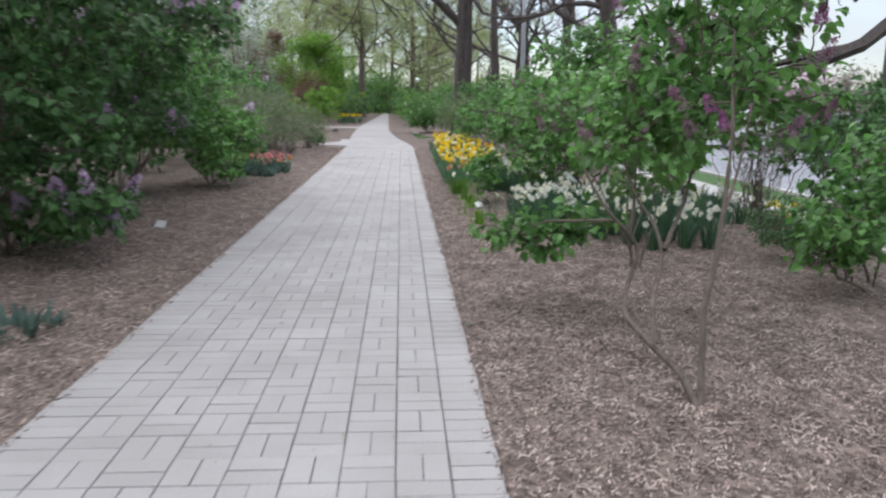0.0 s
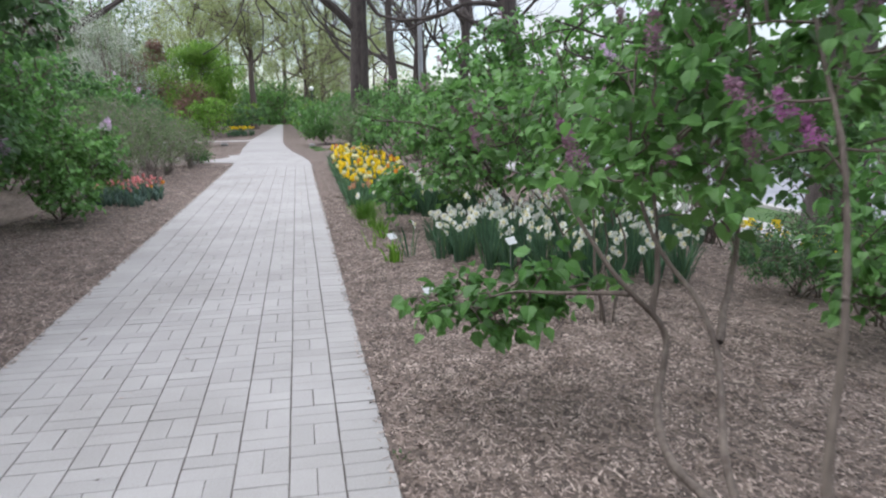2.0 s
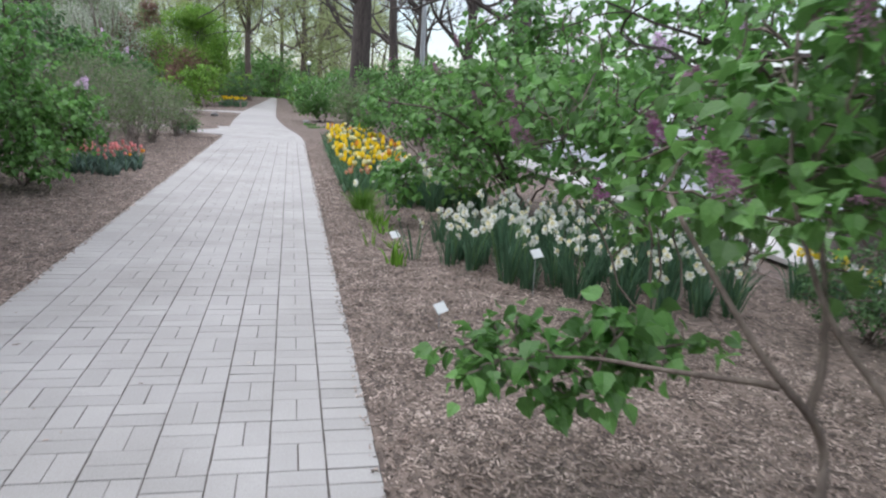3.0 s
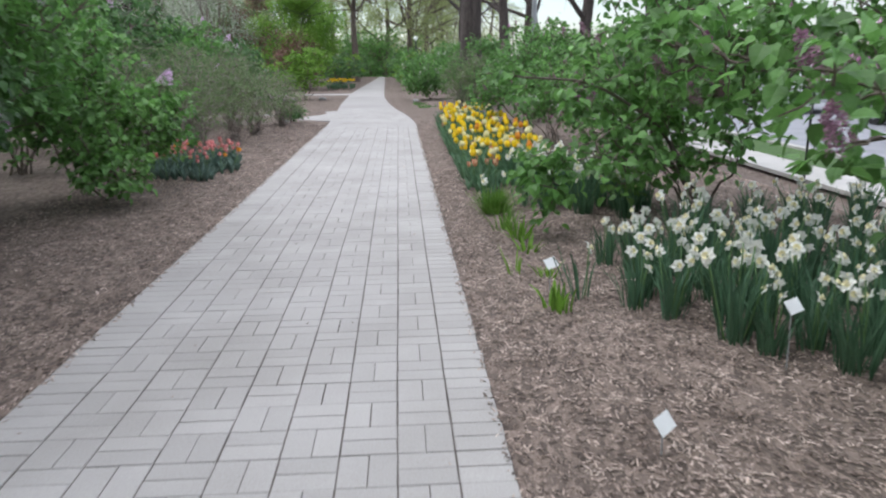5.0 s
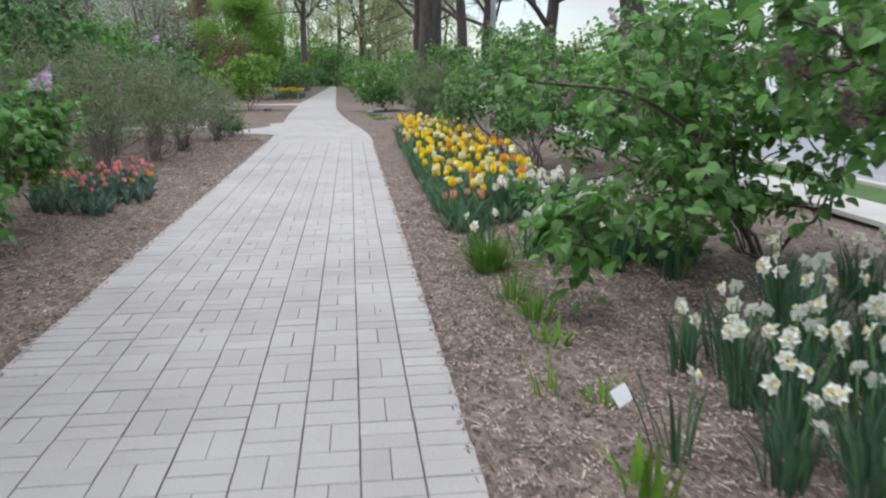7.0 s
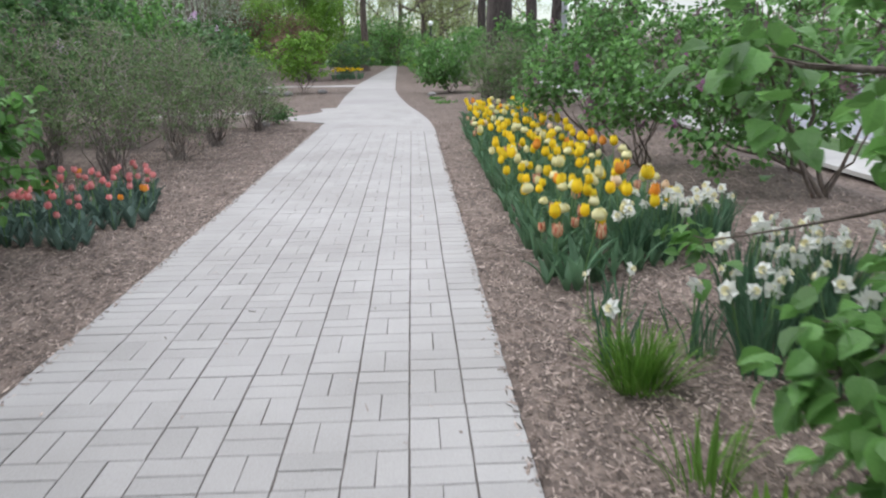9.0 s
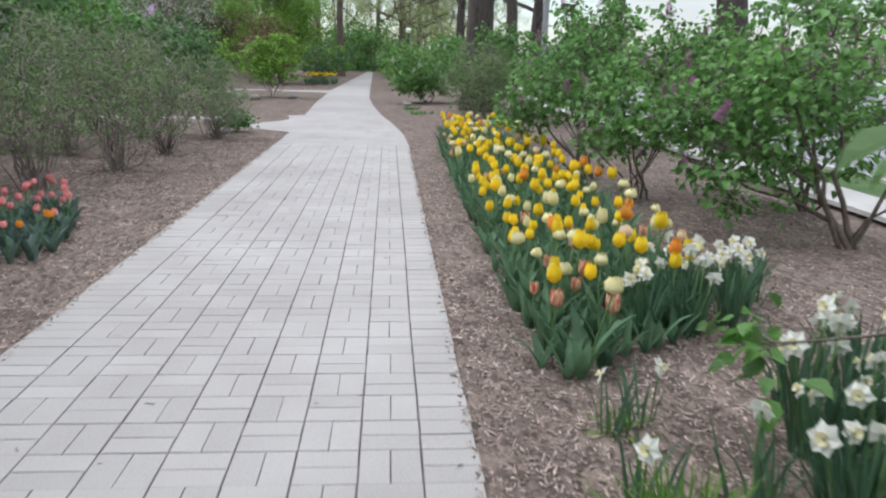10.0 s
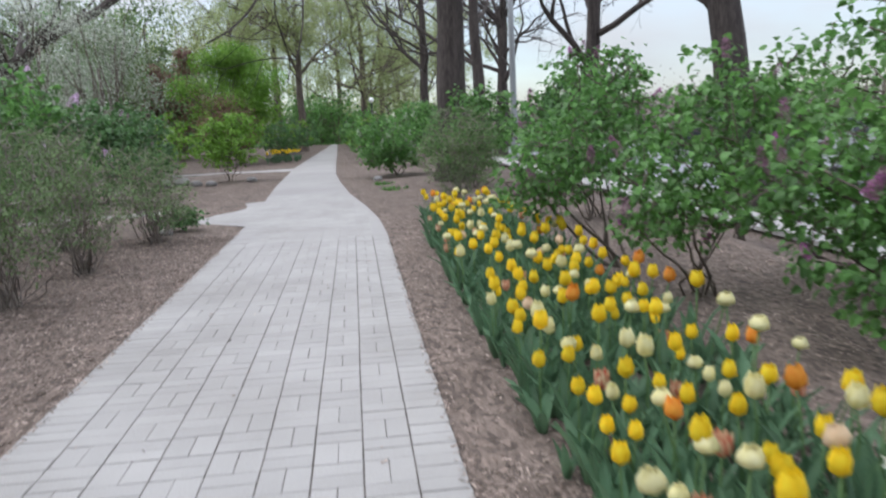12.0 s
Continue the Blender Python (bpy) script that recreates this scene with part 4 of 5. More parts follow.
def cup(petals, height, radius, flare, doubled=False, rng=frng):
    """A tulip bloom of overlapping cupped petals."""
    V, F = [(0.0, 0.0, -0.002)], []
    rings = [(petals // 2, 0.0, 1.0), (petals // 2, 0.5, 0.93)] + ([(4, 0.25, 0.7), (4, 0.7, 0.5)] if doubled else [])
    for n, off, sc in rings:
        for i in range(n):
            a = 2 * np.pi * (i + off) / n + rng.normal(0, 0.08)
            prof = [(0.25, 0.0, 0.25), (0.95, 0.22, 0.75), (1.0, 0.55, 0.9), (0.88 + flare, 0.82, 0.62), (0.80 + 1.7 * flare, 1.06, 0.02)]
            k = len(V)
            hz, out = height * rng.uniform(0.88, 1.08), rng.uniform(0.9, 1.12)
            for r, z, w in prof:
                for side in (-1, 0, 1):
                    aa = a + side * w * 1.15 * 2 * np.pi / n / 2 / max(r, 0.3) * 0.75
                    rr = radius * sc * (r if z < 0.3 else r * out) * (1.0 if side == 0 else 0.9)
                    V.append((rr * np.cos(aa), rr * np.sin(aa), hz * z * (1 if side == 0 else 0.985)))
            F += [(k + j * 3 + s, k + j * 3 + s + 1, k + j * 3 + s + 4, k + j * 3 + s + 3) for j in range(4) for s in (0, 1)]
            F += [(0, k + 1, k), (0, k + 2, k + 1)]
    return V, F


def tulip(colour, seed, label, height=0.38, leafm=TULIPLEAF, bloom_h=0.078, radius=0.035, flare=-0.1, doubled=False, group="tulips of the yellow bed"):
    rng = np.random.default_rng(seed)
    ob = thing("tulip", (0, 0, -50), label, "tulip", group)
    top = np.array([rng.normal(0, 0.03), rng.normal(0, 0.03), height])
    st = Soup()
    st.tube(bent((0, 0, -0.02), top, rng, 5, 0.03), [0.0045] * 5, 5)
    part("stalk", st.mesh("stalk", STALK, True), ob)
    a0 = rng.random() * 6.28
    for i in range(5):
        lf = Soup()
        blade(lf, (0.008 * np.cos(a0 + i * 2.0), 0.008 * np.sin(a0 + i * 2.0), -0.01), a0 + i * 1.9 + rng.normal(0, 0.3), height * rng.uniform(0.62, 0.98), rng.uniform(0.04, 0.065), rng.uniform(0.12, 0.4), rng, rng.uniform(0.2, 0.8))
        part("leaf", lf.mesh("leaf", leafm, True), ob)
    part("bloom", mesh("bloom", *cup(6, bloom_h, radius, flare, doubled, rng), colour, True), ob, m=Matrix.Translation(top) @ Matrix.Rotation(rng.normal(0, 0.15), 4, "X"))
    return ob


def daffodil(seed, blooms, label, height=0.36, group="white daffodils", petal=WHITEP):
    """A clump: strap leaves, stalks and nodding white flowers with pale trumpets."""
    rng = np.random.default_rng(seed)
    ob = thing("daffodil", (0, 0, -50), label, "daffodil", group)
    lf = Soup()
    for i in range(34 if blooms > 1 else 8):
        a = rng.random() * 6.28
        f = np.array([np.cos(a), np.sin(a), 0]) * rng.uniform(0, 0.08)
        blade(lf, (f[0], f[1], -0.02), a + rng.normal(0, 0.7), height * rng.uniform(0.75, 1.12), rng.uniform(0.012, 0.019), rng.uniform(0.02, 0.3), rng, rng.uniform(0.0, 0.7))
    part("leaf", lf.mesh("leaf", DAFFLEAF, True), ob, kind="stuff")
    for i in range(blooms):
        a = rng.random() * 6.28
        foot = np.array([np.cos(a), np.sin(a), 0]) * 0.03
        top = np.array([np.cos(a), np.sin(a), 0]) * rng.uniform(0.03, 0.15) + np.array([0, 0, height * rng.uniform(0.82, 1.12)])
        st = Soup()
        st.tube(bent(foot - np.array([0, 0, 0.02]), top, rng, 5, 0.03), [0.004] * 5, 5)
        part("stalk", st.mesh("stalk", STALK, True), ob)
        tru = Soup()
        PV, PF = [(0, 0, 0)], []
        for j in range(6):
            b = j * np.pi / 3 + rng.normal(0, 0.08)
            c, s = np.cos(b), np.sin(b)
            L, W = 0.041 * rng.uniform(0.9, 1.1), 0.016
            k = len(PV)
            for x, y, z in [(0.025, W, 0.004 + rng.normal(0, 0.003)), (0.025, -W, 0.004 + rng.normal(0, 0.003)), (L, 0, -0.002 + rng.normal(0, 0.006))]:
                PV.append((x * c - y * s, x * s + y * c, z))
            PF.append((0, k + 1, k + 2, k))
        ring = np.arange(8) * np.pi / 4
        prof = [(0.007, 0.0), (0.012, 0.012), (0.017, 0.020)]
        V = [(r * np.cos(t), r * np.sin(t), z) for r, z in prof for t in ring]
        tru.add(V, [(j * 8 + t, j * 8 + (t + 1) % 8, (j + 1) * 8 + (t + 1) % 8, (j + 1) * 8 + t) for j in range(2) for t in range(8)])
        face = Vector((np.cos(a + rng.normal(0, 0.8)), np.sin(a + rng.normal(0, 0.8)), 0.35)).normalized()
        m = Matrix.Translation(top) @ face.to_track_quat("Z", "Y").to_matrix().to_4x4()
        bl = part("bloom", mesh("bloom", PV, PF, petal), ob, m=m)
        part("trumpet", tru.mesh("trumpet", CORONA, True), bl, "pale yellow trumpet")
    return ob


def tuft(name, at, label, seed, count=60, height=0.2, width=0.006, m=GRASSLEAF, radius=0.06, lean=0.5, category="plant"):
    rng = np.random.default_rng(seed)
    ob = thing(name, (at[0], at[1], bed_height(at[0], at[1])), label, category)
    sp = Soup()
    for i in range(count):
        if count <= 40:
            sp = Soup()
        a = rng.random() * 6.28
        r = radius * rng.random() ** 0.5
        blade(sp, (r * np.cos(a), r * np.sin(a), -0.02), a + rng.normal(0, 0.5), height * rng.uniform(0.6, 1.15), width * rng.uniform(0.7, 1.3), lean * rng.random() * (0.4 + r / radius), rng, rng.uniform(0.0, 0.6))
        if count <= 40:
            part("leaf", sp.mesh("leaf", m, True), ob)
    if count > 40:
        part("leaf", sp.mesh("leaf", m, True), ob, kind="stuff")
    return ob


def spread_out(models, places, rng, lo=0.85, hi=1.15):
    for x, y, k in places:
        m = Matrix.Translation((x, y, bed_height(x, y))) @ Matrix.Rotation(rng.random() * 6.28, 4, "Z") @ Matrix.Diagonal((*(rng.uniform(lo, hi),) * 3, 1))
        copy_thing(models[k], m)
    

def discard(models):
    for ob in models:
        for o in (*ob.children_recursive, ob):
            bpy.data.objects.remove(o)


def inside(poly, x, y):
    c = False
    for (x0, y0), (x1, y1) in zip(poly, poly[1:] + poly[:1]):
        if (y0 > y) != (y1 > y) and x < (x1 - x0) * (y - y0) / (y1 - y0) + x0:
            c = not c
    return c


def fill(poly, count, gap, rng, weights):
    """Random places inside an outline, no two nearer than gap."""
    xs, ys = [p[0] for p in poly], [p[1] for p in poly]
    out, tries = [], 0
    while len(out) < count and tries < count * 60:
        tries += 1
        x, y = rng.uniform(min(xs), max(xs)), rng.uniform(min(ys), max(ys))
        if inside(poly, x, y) and all((x - a) ** 2 + (y - b) ** 2 > gap * gap for a, b, _ in out):
            out.append((x, y, int(rng.choice(len(weights), p=weights))))
    return out


# the long bed of yellow tulips
models = [tulip(YELLOW, 1, "golden yellow tulip in bloom", 0.36), tulip(YELLOW, 2, "golden yellow tulip in bloom", 0.31, radius=0.033), tulip(CREAM, 3, "pale lemon double tulip in bloom", 0.36, bloom_h=0.060, radius=0.040, flare=-0.14, doubled=True),
          tulip(CREAM, 4, "pale lemon tulip in bloom", 0.33), tulip(ORANGE, 5, "orange tulip in bloom", 0.35), tulip(PEACH, 6, "pale peach tulip in bloom", 0.34, bloom_h=0.064, radius=0.036, flare=-0.12, doubled=True), tulip(STRIPE, 7, "short red and cream striped tulip", 0.22, radius=0.03, flare=0.08)]
BED = [(1.36, 12.1), (1.85, 12.3), (2.3, 12.6), (2.42, 13.4), (2.45, 15.0), (2.45, 17.0), (2.5, 19.5), (2.3, 21.3), (1.6, 21.9), (1.42, 19.0), (1.37, 15.6)]
NEAR_BED = [(1.38, 12.35), (1.85, 12.5), (2.3, 12.75), (2.42, 13.4), (2.45, 15.0), (2.45, 16.0), (1.38, 16.0)]
FAR_BED = [(2.45, 16.0), (2.45, 17.0), (2.5, 19.5), (2.3, 21.3), (1.6, 21.9), (1.42, 19.0), (1.38, 16.0)]
MIXED = [0.35, 0.20, 0.17, 0.12, 0.04, 0.02, 0.10]
spread_out(models, fill(NEAR_BED, 125, 0.10, frng, MIXED), frng, 0.78, 1.15)
spread_out(models, fill(FAR_BED, 130, 0.12, frng, MIXED), frng, 0.85, 1.15)
FRONT = [(1.36, 12.1), (1.8, 12.3), (1.75, 12.9), (1.4, 13.4)]
spread_out(models, fill(FRONT, 9, 0.16, frng, [0.0, 0.1, 0.25, 0.1, 0, 0, 0.55]), frng)
discard(models)
# coral red tulips under the young lilac
models = [tulip(REDP, 11, "coral red tulip with grey-green leaves", 0.27, GREYBLUELEAF, 0.052, 0.026, group="red tulips"), tulip(REDP, 12, "coral red tulip with grey-green leaves", 0.24, GREYBLUELEAF, 0.047, 0.025, group="red tulips"),
          tulip(ORANGE, 13, "orange-red tulip with grey-green leaves", 0.24, GREYBLUELEAF, 0.047, 0.027, 0.0, group="red tulips")]
spread_out(models, fill([(-1.72, 13.2), (-1.5, 14.2), (-1.75, 15.3), (-2.15, 15.5), (-2.75, 14.5), (-2.4, 13.5)], 64, 0.12, frng, [0.5, 0.42, 0.08]), frng)
discard(models)
# far yellow flowers, and the leaves that fill the bed between the tulips
def far_flowers():
    sp, lf = Soup(), Soup()
    rng = np.random.default_rng(31)
    for x, y, _ in fill([(-2.9, 42.2), (-1.8, 42.6), (-1.7, 45), (-2.9, 45)], 40, 0.14, rng, [1.0]):
        V, F = cup(6, 0.08, 0.045, 0.0, False, rng)
        h = rng.uniform(0.34, 0.46)
        sp.add(np.array(V) + np.array([x, y, h]), F)
        lf.tube([(x, y, -0.02), (x, y, h)], [0.006, 0.006], 4)
        for _ in range(4):
            blade(lf, (x, y, -0.02), rng.random() * 6.28, 0.3, 0.05, 0.25, rng)
    ob = thing("yellow_tulips", (0, 0, 0), "patch of yellow tulips far along the path", "tulips", kind="stuff")
    part("bloom", sp.mesh("bloom", YELLOW, True), ob, kind="stuff")
    part("leaf", lf.mesh("leaf", TULIPLEAF, True), ob, kind="stuff")


far_flowers()


def bed_leaves(name, poly, count, gap, m, height, width, seed, label):
    sp = Soup()
    rng = np.random.default_rng(seed)
    for x, y, _ in fill(poly, count, gap, rng, [1.0]):
        a0 = rng.random() * 6.28
        for i in range(4):
            blade(sp, (x, y, bed_height(x, y) - 0.01), a0 + i * 1.6 + rng.normal(0, 0.3), height * rng.uniform(0.6, 1.1), width * rng.uniform(0.6, 1.2), rng.uniform(0.1, 0.5), rng, rng.uniform(0.1, 0.8))
    tagged(new(name, sp.mesh(name, m, True)), label, "leaves", kind="stuff")


bed_leaves("tulip_leaves", BED, 420, 0.07, TULIPLEAF, 0.27, 0.045, 41, "leaves of unopened tulips filling the yellow bed")
bed_leaves("tulip_leaves", [(-1.72, 13.2), (-1.5, 14.2), (-1.75, 15.3), (-2.15, 15.5), (-2.75, 14.5), (-2.4, 13.5)], 90, 0.08, GREYBLUELEAF, 0.2, 0.05, 42, "grey-green leaves filling the red tulip bed")
# white daffodils
models = [daffodil(21, 3, "clump of white daffodils with pale yellow trumpets", 0.34), daffodil(22, 3, "clump of white daffodils with pale yellow trumpets", 0.33), daffodil(23, 4, "clump of white daffodils with pale yellow trumpets", 0.36), daffodil(24, 1, "single white daffodil with few leaves", 0.30)]
spread_out(models, fill([(1.84, 8.2), (2.06, 7.9), (2.45, 7.2), (3.0, 6.5), (3.7, 6.9), (3.8, 7.6), (3.2, 8.6), (2.5, 9.3), (2.05, 9.5), (1.95, 8.9)], 52, 0.19, frng, [0.4, 0.25, 0.35, 0]), frng)
spread_out(models, fill([(1.85, 12.55), (2.5, 12.75), (2.9, 13.3), (2.5, 13.3), (1.9, 12.95)], 11, 0.18, frng, [0.4, 0.6, 0, 0]), frng)
spread_out(models, fill([(1.95, 10.9), (2.6, 10.4), (3.1, 11.2), (2.5, 12.1), (2.15, 11.8)], 20, 0.18, frng, [0.4, 0.3, 0.3, 0]), frng)
spread_out(models, [(1.62, 11.75, 3), (1.42, 11.15, 3), (1.78, 11.2, 3), (1.5, 11.7, 3), (1.66, 8.42, 3)], frng)
spread_out(models, fill([(2.4, 9.4), (3.8, 7.7), (5.0, 8.6), (4.6, 10.4), (3.2, 10.3)], 30, 0.24, frng, [0.5, 0.5, 0, 0]), frng)
discard(models)
models = [daffodil(25, 3, "clump of small yellow daffodils", 0.34, "yellow daffodils", YELLOW)]
spread_out(models, fill([(4.2, 6.8), (5.2, 6.7), (5.3, 7.4), (4.3, 7.4)], 9, 0.25, frng, [1.0]), frng)
discard(models)
# green tufts without flowers
tuft("grass_tuft", (1.48, 10.95), "bright green tuft of narrow leaves in the mulch", 1, 230, 0.27, 0.009, radius=0.10, lean=0.7)
tuft("grass_tuft", (1.48, 10.26), "sparse tuft of green blades in the mulch", 2, 38, 0.25, 0.010, radius=0.09, lean=0.6)
tuft("young_lily", (1.55, 9.97), "young leafy shoots in the mulch", 3, 22, 0.20, 0.02, LEAFLIGHT, 0.08, 0.9)
tuft("young_lily", (1.56, 9.60), "young leafy shoots in the mulch", 4, 16, 0.16, 0.02, LEAFLIGHT, 0.06, 0.8)
tuft("young_lily", (1.50, 8.24), "upright green shoots in the mulch", 5, 13, 0.19, 0.024, LEAFLIGHT, 0.08, 0.35)
tuft("young_lily", (1.58, 8.95), "young leafy shoots in the mulch", 6, 16, 0.13, 0.018, LEAFLIGHT, 0.06, 0.9)
tuft("young_lily", (1.38, 9.05), "few upright green shoots in the mulch", 7, 8, 0.22, 0.012, LEAFLIGHT, 0.05, 0.3)
tuft("green_shoots", (1.85, 11.2), "thin upright green shoots in the mulch", 8, 14, 0.26, 0.010, TULIPLEAF, 0.05, 0.3)
tuft("weed_tuft", (1.55, 11.75), "flat yellow-green weed in the mulch", 9, 24, 0.13, 0.014, LEAFLIGHT, 0.05, 1.3)
tuft("weed_tuft", (1.04, 4.47), "small weed at the edge of the path", 10, 14, 0.07, 0.008, LEAFDARKSHADE, 0.03, 1.2)
tuft("grey_leaf_plant", (-1.62, 4.42), "low grey-green tulip leaves in the mulch", 11, 36, 0.17, 0.035, GREYBLUELEAF, 0.16, 0.9)
tuft("grey_leaf_plant", (-1.78, 4.05), "low grey-green tulip leaves in the mulch", 12, 30, 0.16, 0.035, GREYBLUELEAF, 0.14, 0.9)
tuft("mat_plant", (1.45, 27.0), "flat cushion of green leaves beside the path", 13, 90, 0.10, 0.03, LILACLEAF, 0.30, 1.2)
tuft("mat_plant", (1.30, 28.6), "flat cushion of green leaves beside the path", 14, 90, 0.10, 0.03, LILACLEAF, 0.25, 1.2)


# ---- small things ----
def plant_label(at, turn, height=0.17, size=(0.11, 0.065)):
    """A tilted white plate on a wire stake."""
    ob = thing("plant_label", (at[0], at[1], bed_height(at[0], at[1])), "white plastic plant label on a thin metal stake", "plant label", "plant labels")
    ob.rotation_euler = (0, 0, turn)
    st = Soup()
    st.tube([(0, 0, -0.05), (0, 0, height * 0.6), (0, 0.004, height)], [0.003, 0.003, 0.003], 6)
    part("stake", st.mesh("stake", GREYMETAL, True), ob)
    w, h = size
    pl = Soup()
    pl.box((-w / 2, -h / 2, -0.0015), (w / 2, h / 2, 0.0015))
    part("plate", pl.mesh("plate", TAG), ob, m=Matrix.Translation((0, -0.006, height)) @ Matrix.Rotation(radians(52), 4, "X"))
    return ob


plant_label((-1.72, 7.3), -0.55, 0.16, (0.13, 0.07))
plant_label((1.52, 8.6), 0.75, 0.18)
plant_label((1.53, 6.65), 0.8, 0.13)
plant_label((2.32, 7.3), 0.6, 0.30)


def light_pole():
    ob = thing("street_lamp", (7.35, 42.0, -0.4), "grey metal street lamp pole", "street lamp")
    sp = Soup()
    sp.tube([(0, 0, -0.1), (0, 0, 0.4), (0, 0, 4), (0, 0, 9)], [0.17, 0.15, 0.13, 0.09], 12)
    part("pole", sp.mesh("pole", GREYMETAL, True), ob)
    ar = Soup()
    ar.tube([(0, 0, 8.8), (0.6, 0, 9.2), (1.6, 0, 9.3)], [0.05, 0.05, 0.04], 8)
    part("arm", ar.mesh("arm", GREYMETAL, True), ob)
    hd = Soup()
    hd.tube([(1.5, 0, 9.3), (1.7, 0, 9.3), (2.2, 0, 9.27)], [0.08, 0.14, 0.08], 8)
    part("lamp_head", hd.mesh("lamp_head", GREYMETAL, True), ob)


light_pole()


def globe_lamp(at, h):
    ob = thing("garden_lamp", at, "garden lamp with a small white globe on a dark post", "garden lamp", "garden lamps")
    sp = Soup()
    sp.tube([(0, 0, -0.1), (0, 0, 0.2), (0, 0, h - 0.1)], [0.06, 0.04, 0.035], 8)
    part("post", sp.mesh("post", BLACKMETAL, True), ob)
    bm = bmesh.new()
    bmesh.ops.create_icosphere(bm, subdivisions=3, radius=0.13)
    me = bpy.data.meshes.new("globe")
    bm.to_mesh(me)
    bm.free()
    me.materials.append(LAMPGLASS)
    part("globe", me, ob, m=Matrix.Translation((0, 0, h)))


globe_lamp((1.67, 48.3, 0.0), 2.56)


def hook_post():
    ob = thing("sign_post", (6.41, 14.6, -0.4), "thin black metal post with a small flat head by the sidewalk", "sign post")
    sp = Soup()
    sp.tube([(0, 0, -0.1), (0, 0, 0.6), (0.02, 0, 1.25)], [0.018, 0.018, 0.018], 8)
    part("post", sp.mesh("post", BLACKMETAL, True), ob)
    hd = Soup()
    hd.box((-0.05, -0.03, 1.25), (0.28, 0.03, 1.32))
    hd.box((-0.06, -0.02, 1.32), (-0.02, 0.02, 1.42))
    part("head", hd.mesh("head", BLACKMETAL), ob)


hook_post()


def rock(at, r, seed):
    bm = bmesh.new()
    bmesh.ops.create_icosphere(bm, subdivisions=2, radius=r)
    for v in bm.verts:
        v.co *= 1 + 0.25 * noise.noise(v.co * (1.8 / r) + Vector((seed * 3.1, 0, 0)))
        v.co.z *= 0.6
    me = bpy.data.meshes.new("rock")
    bm.to_mesh(me)
    bm.free()
    me.materials.append(ROCK)
    ob = tagged(new("rock", me), "rounded grey fieldstone in the mulch", "rock", "stones along the bed")
    ob.location = (at[0], at[1], bed_height(*at) + r * 0.35)


for i, (x, y, r) in enumerate([(-3.9, 31.6, 0.22), (-3.5, 31.3, 0.16), (-4.3, 31.5, 0.2), (-2.1, 31.5, 0.14), (-3.1, 31.2, 0.15), (-1.95, 21.6, 0.09), (1.2, 30.0, 0.12)]):
    rock((x, y), r, i)


def car(at, turn, colour, label):
    """A parked saloon: body, glasshouse, windows, wheels with rims, lamps."""
    ob = thing("car", at, label, "car", "parked cars")
    ob.rotation_euler = (0, 0, turn)
    prof = [(-2.2, 0.35), (-2.25, 0.7), (-2.1, 0.92), (-1.5, 0.98), (-0.9, 1.42), (0.4, 1.45), (1.05, 1.0), (1.9, 0.86), (2.2, 0.68), (2.22, 0.35)]
    def shell(pr, half, inset):
        n = len(pr)
        V = [(x, -half + (inset if z > 1.0 else 0.04 * (z > 0.9)), z) for x, z in pr] + [(x, half - (inset if z > 1.0 else 0.04 * (z > 0.9)), z) for x, z in pr]
        return V, [(i, (i + 1) % n, (i + 1) % n + n, i + n) for i in range(n)] + [tuple(range(n))[::-1], tuple(range(n, 2 * n))]
    V, F = shell(prof, 0.88, 0.16)
    part("body", mesh("body", V, F, colour), ob)
    for s in (-1, 1):
        y0, y1 = s * 0.865, s * 0.735
        for xs in (((-1.3, -0.85, -0.25, -0.25)), ((-0.17, -0.17, 0.38, 0.85))):
            q = [(xs[0], y0, 1.03), (xs[1] if xs[0] != xs[1] else xs[0], y1, 1.37), (xs[2], y1, 1.37), (xs[3], y0, 1.03)]
            part("window", mesh("window", [(x, y + s * 0.012, z) for x, y, z in q] + [(x, y - s * 0.01, z) for x, y, z in q], [(0, 1, 2, 3), (7, 6, 5, 4), (0, 4, 5, 1), (1, 5, 6, 2), (2, 6, 7, 3), (3, 7, 4, 0)], GLASS), ob)
        for x in (-1.38, 1.36):
            w = Soup()
            w.tube([(x, s * 0.70, 0.33), (x, s * 0.9, 0.33)], [0.33, 0.33], 18)
            tyre = part("wheel", w.mesh("wheel", RUBBER), ob)
            rim = Soup()
            rim.tube([(x, s * 0.88, 0.33), (x, s * 0.915, 0.33)], [0.21, 0.19], 12)
            part("rim", rim.mesh("rim", GREYMETAL), tyre)
        lm = Soup()
        lm.box((2.12, s * 0.62 - 0.16, 0.62), (2.24, s * 0.62 + 0.16, 0.74))
        part("headlight", lm.mesh("headlight", LAMPGLASS), ob)
    ws = [(1.02, -0.7, 1.03), (0.45, -0.66, 1.41), (0.45, 0.66, 1.41), (1.02, 0.7, 1.03)]
    part("windscreen", mesh("windscreen", [(x + 0.015, y, z + 0.012) for x, y, z in ws], [(0, 1, 2, 3)], GLASS), ob)
    return ob


car((13.6, 21.5, -0.41), radians(90), CARDARK, "dark parked saloon car on the far side of the road")
car((13.7, 13.0, -0.41), radians(90), CARBLUE, "blue parked saloon car on the far side of the road")
car((13.6, 28.5, -0.41), radians(90), CARSILVER, "silver parked saloon car on the far side of the road")
car((13.7, 36.0, -0.41), radians(90), CARDARK, "dark parked saloon car on the far side of the road")


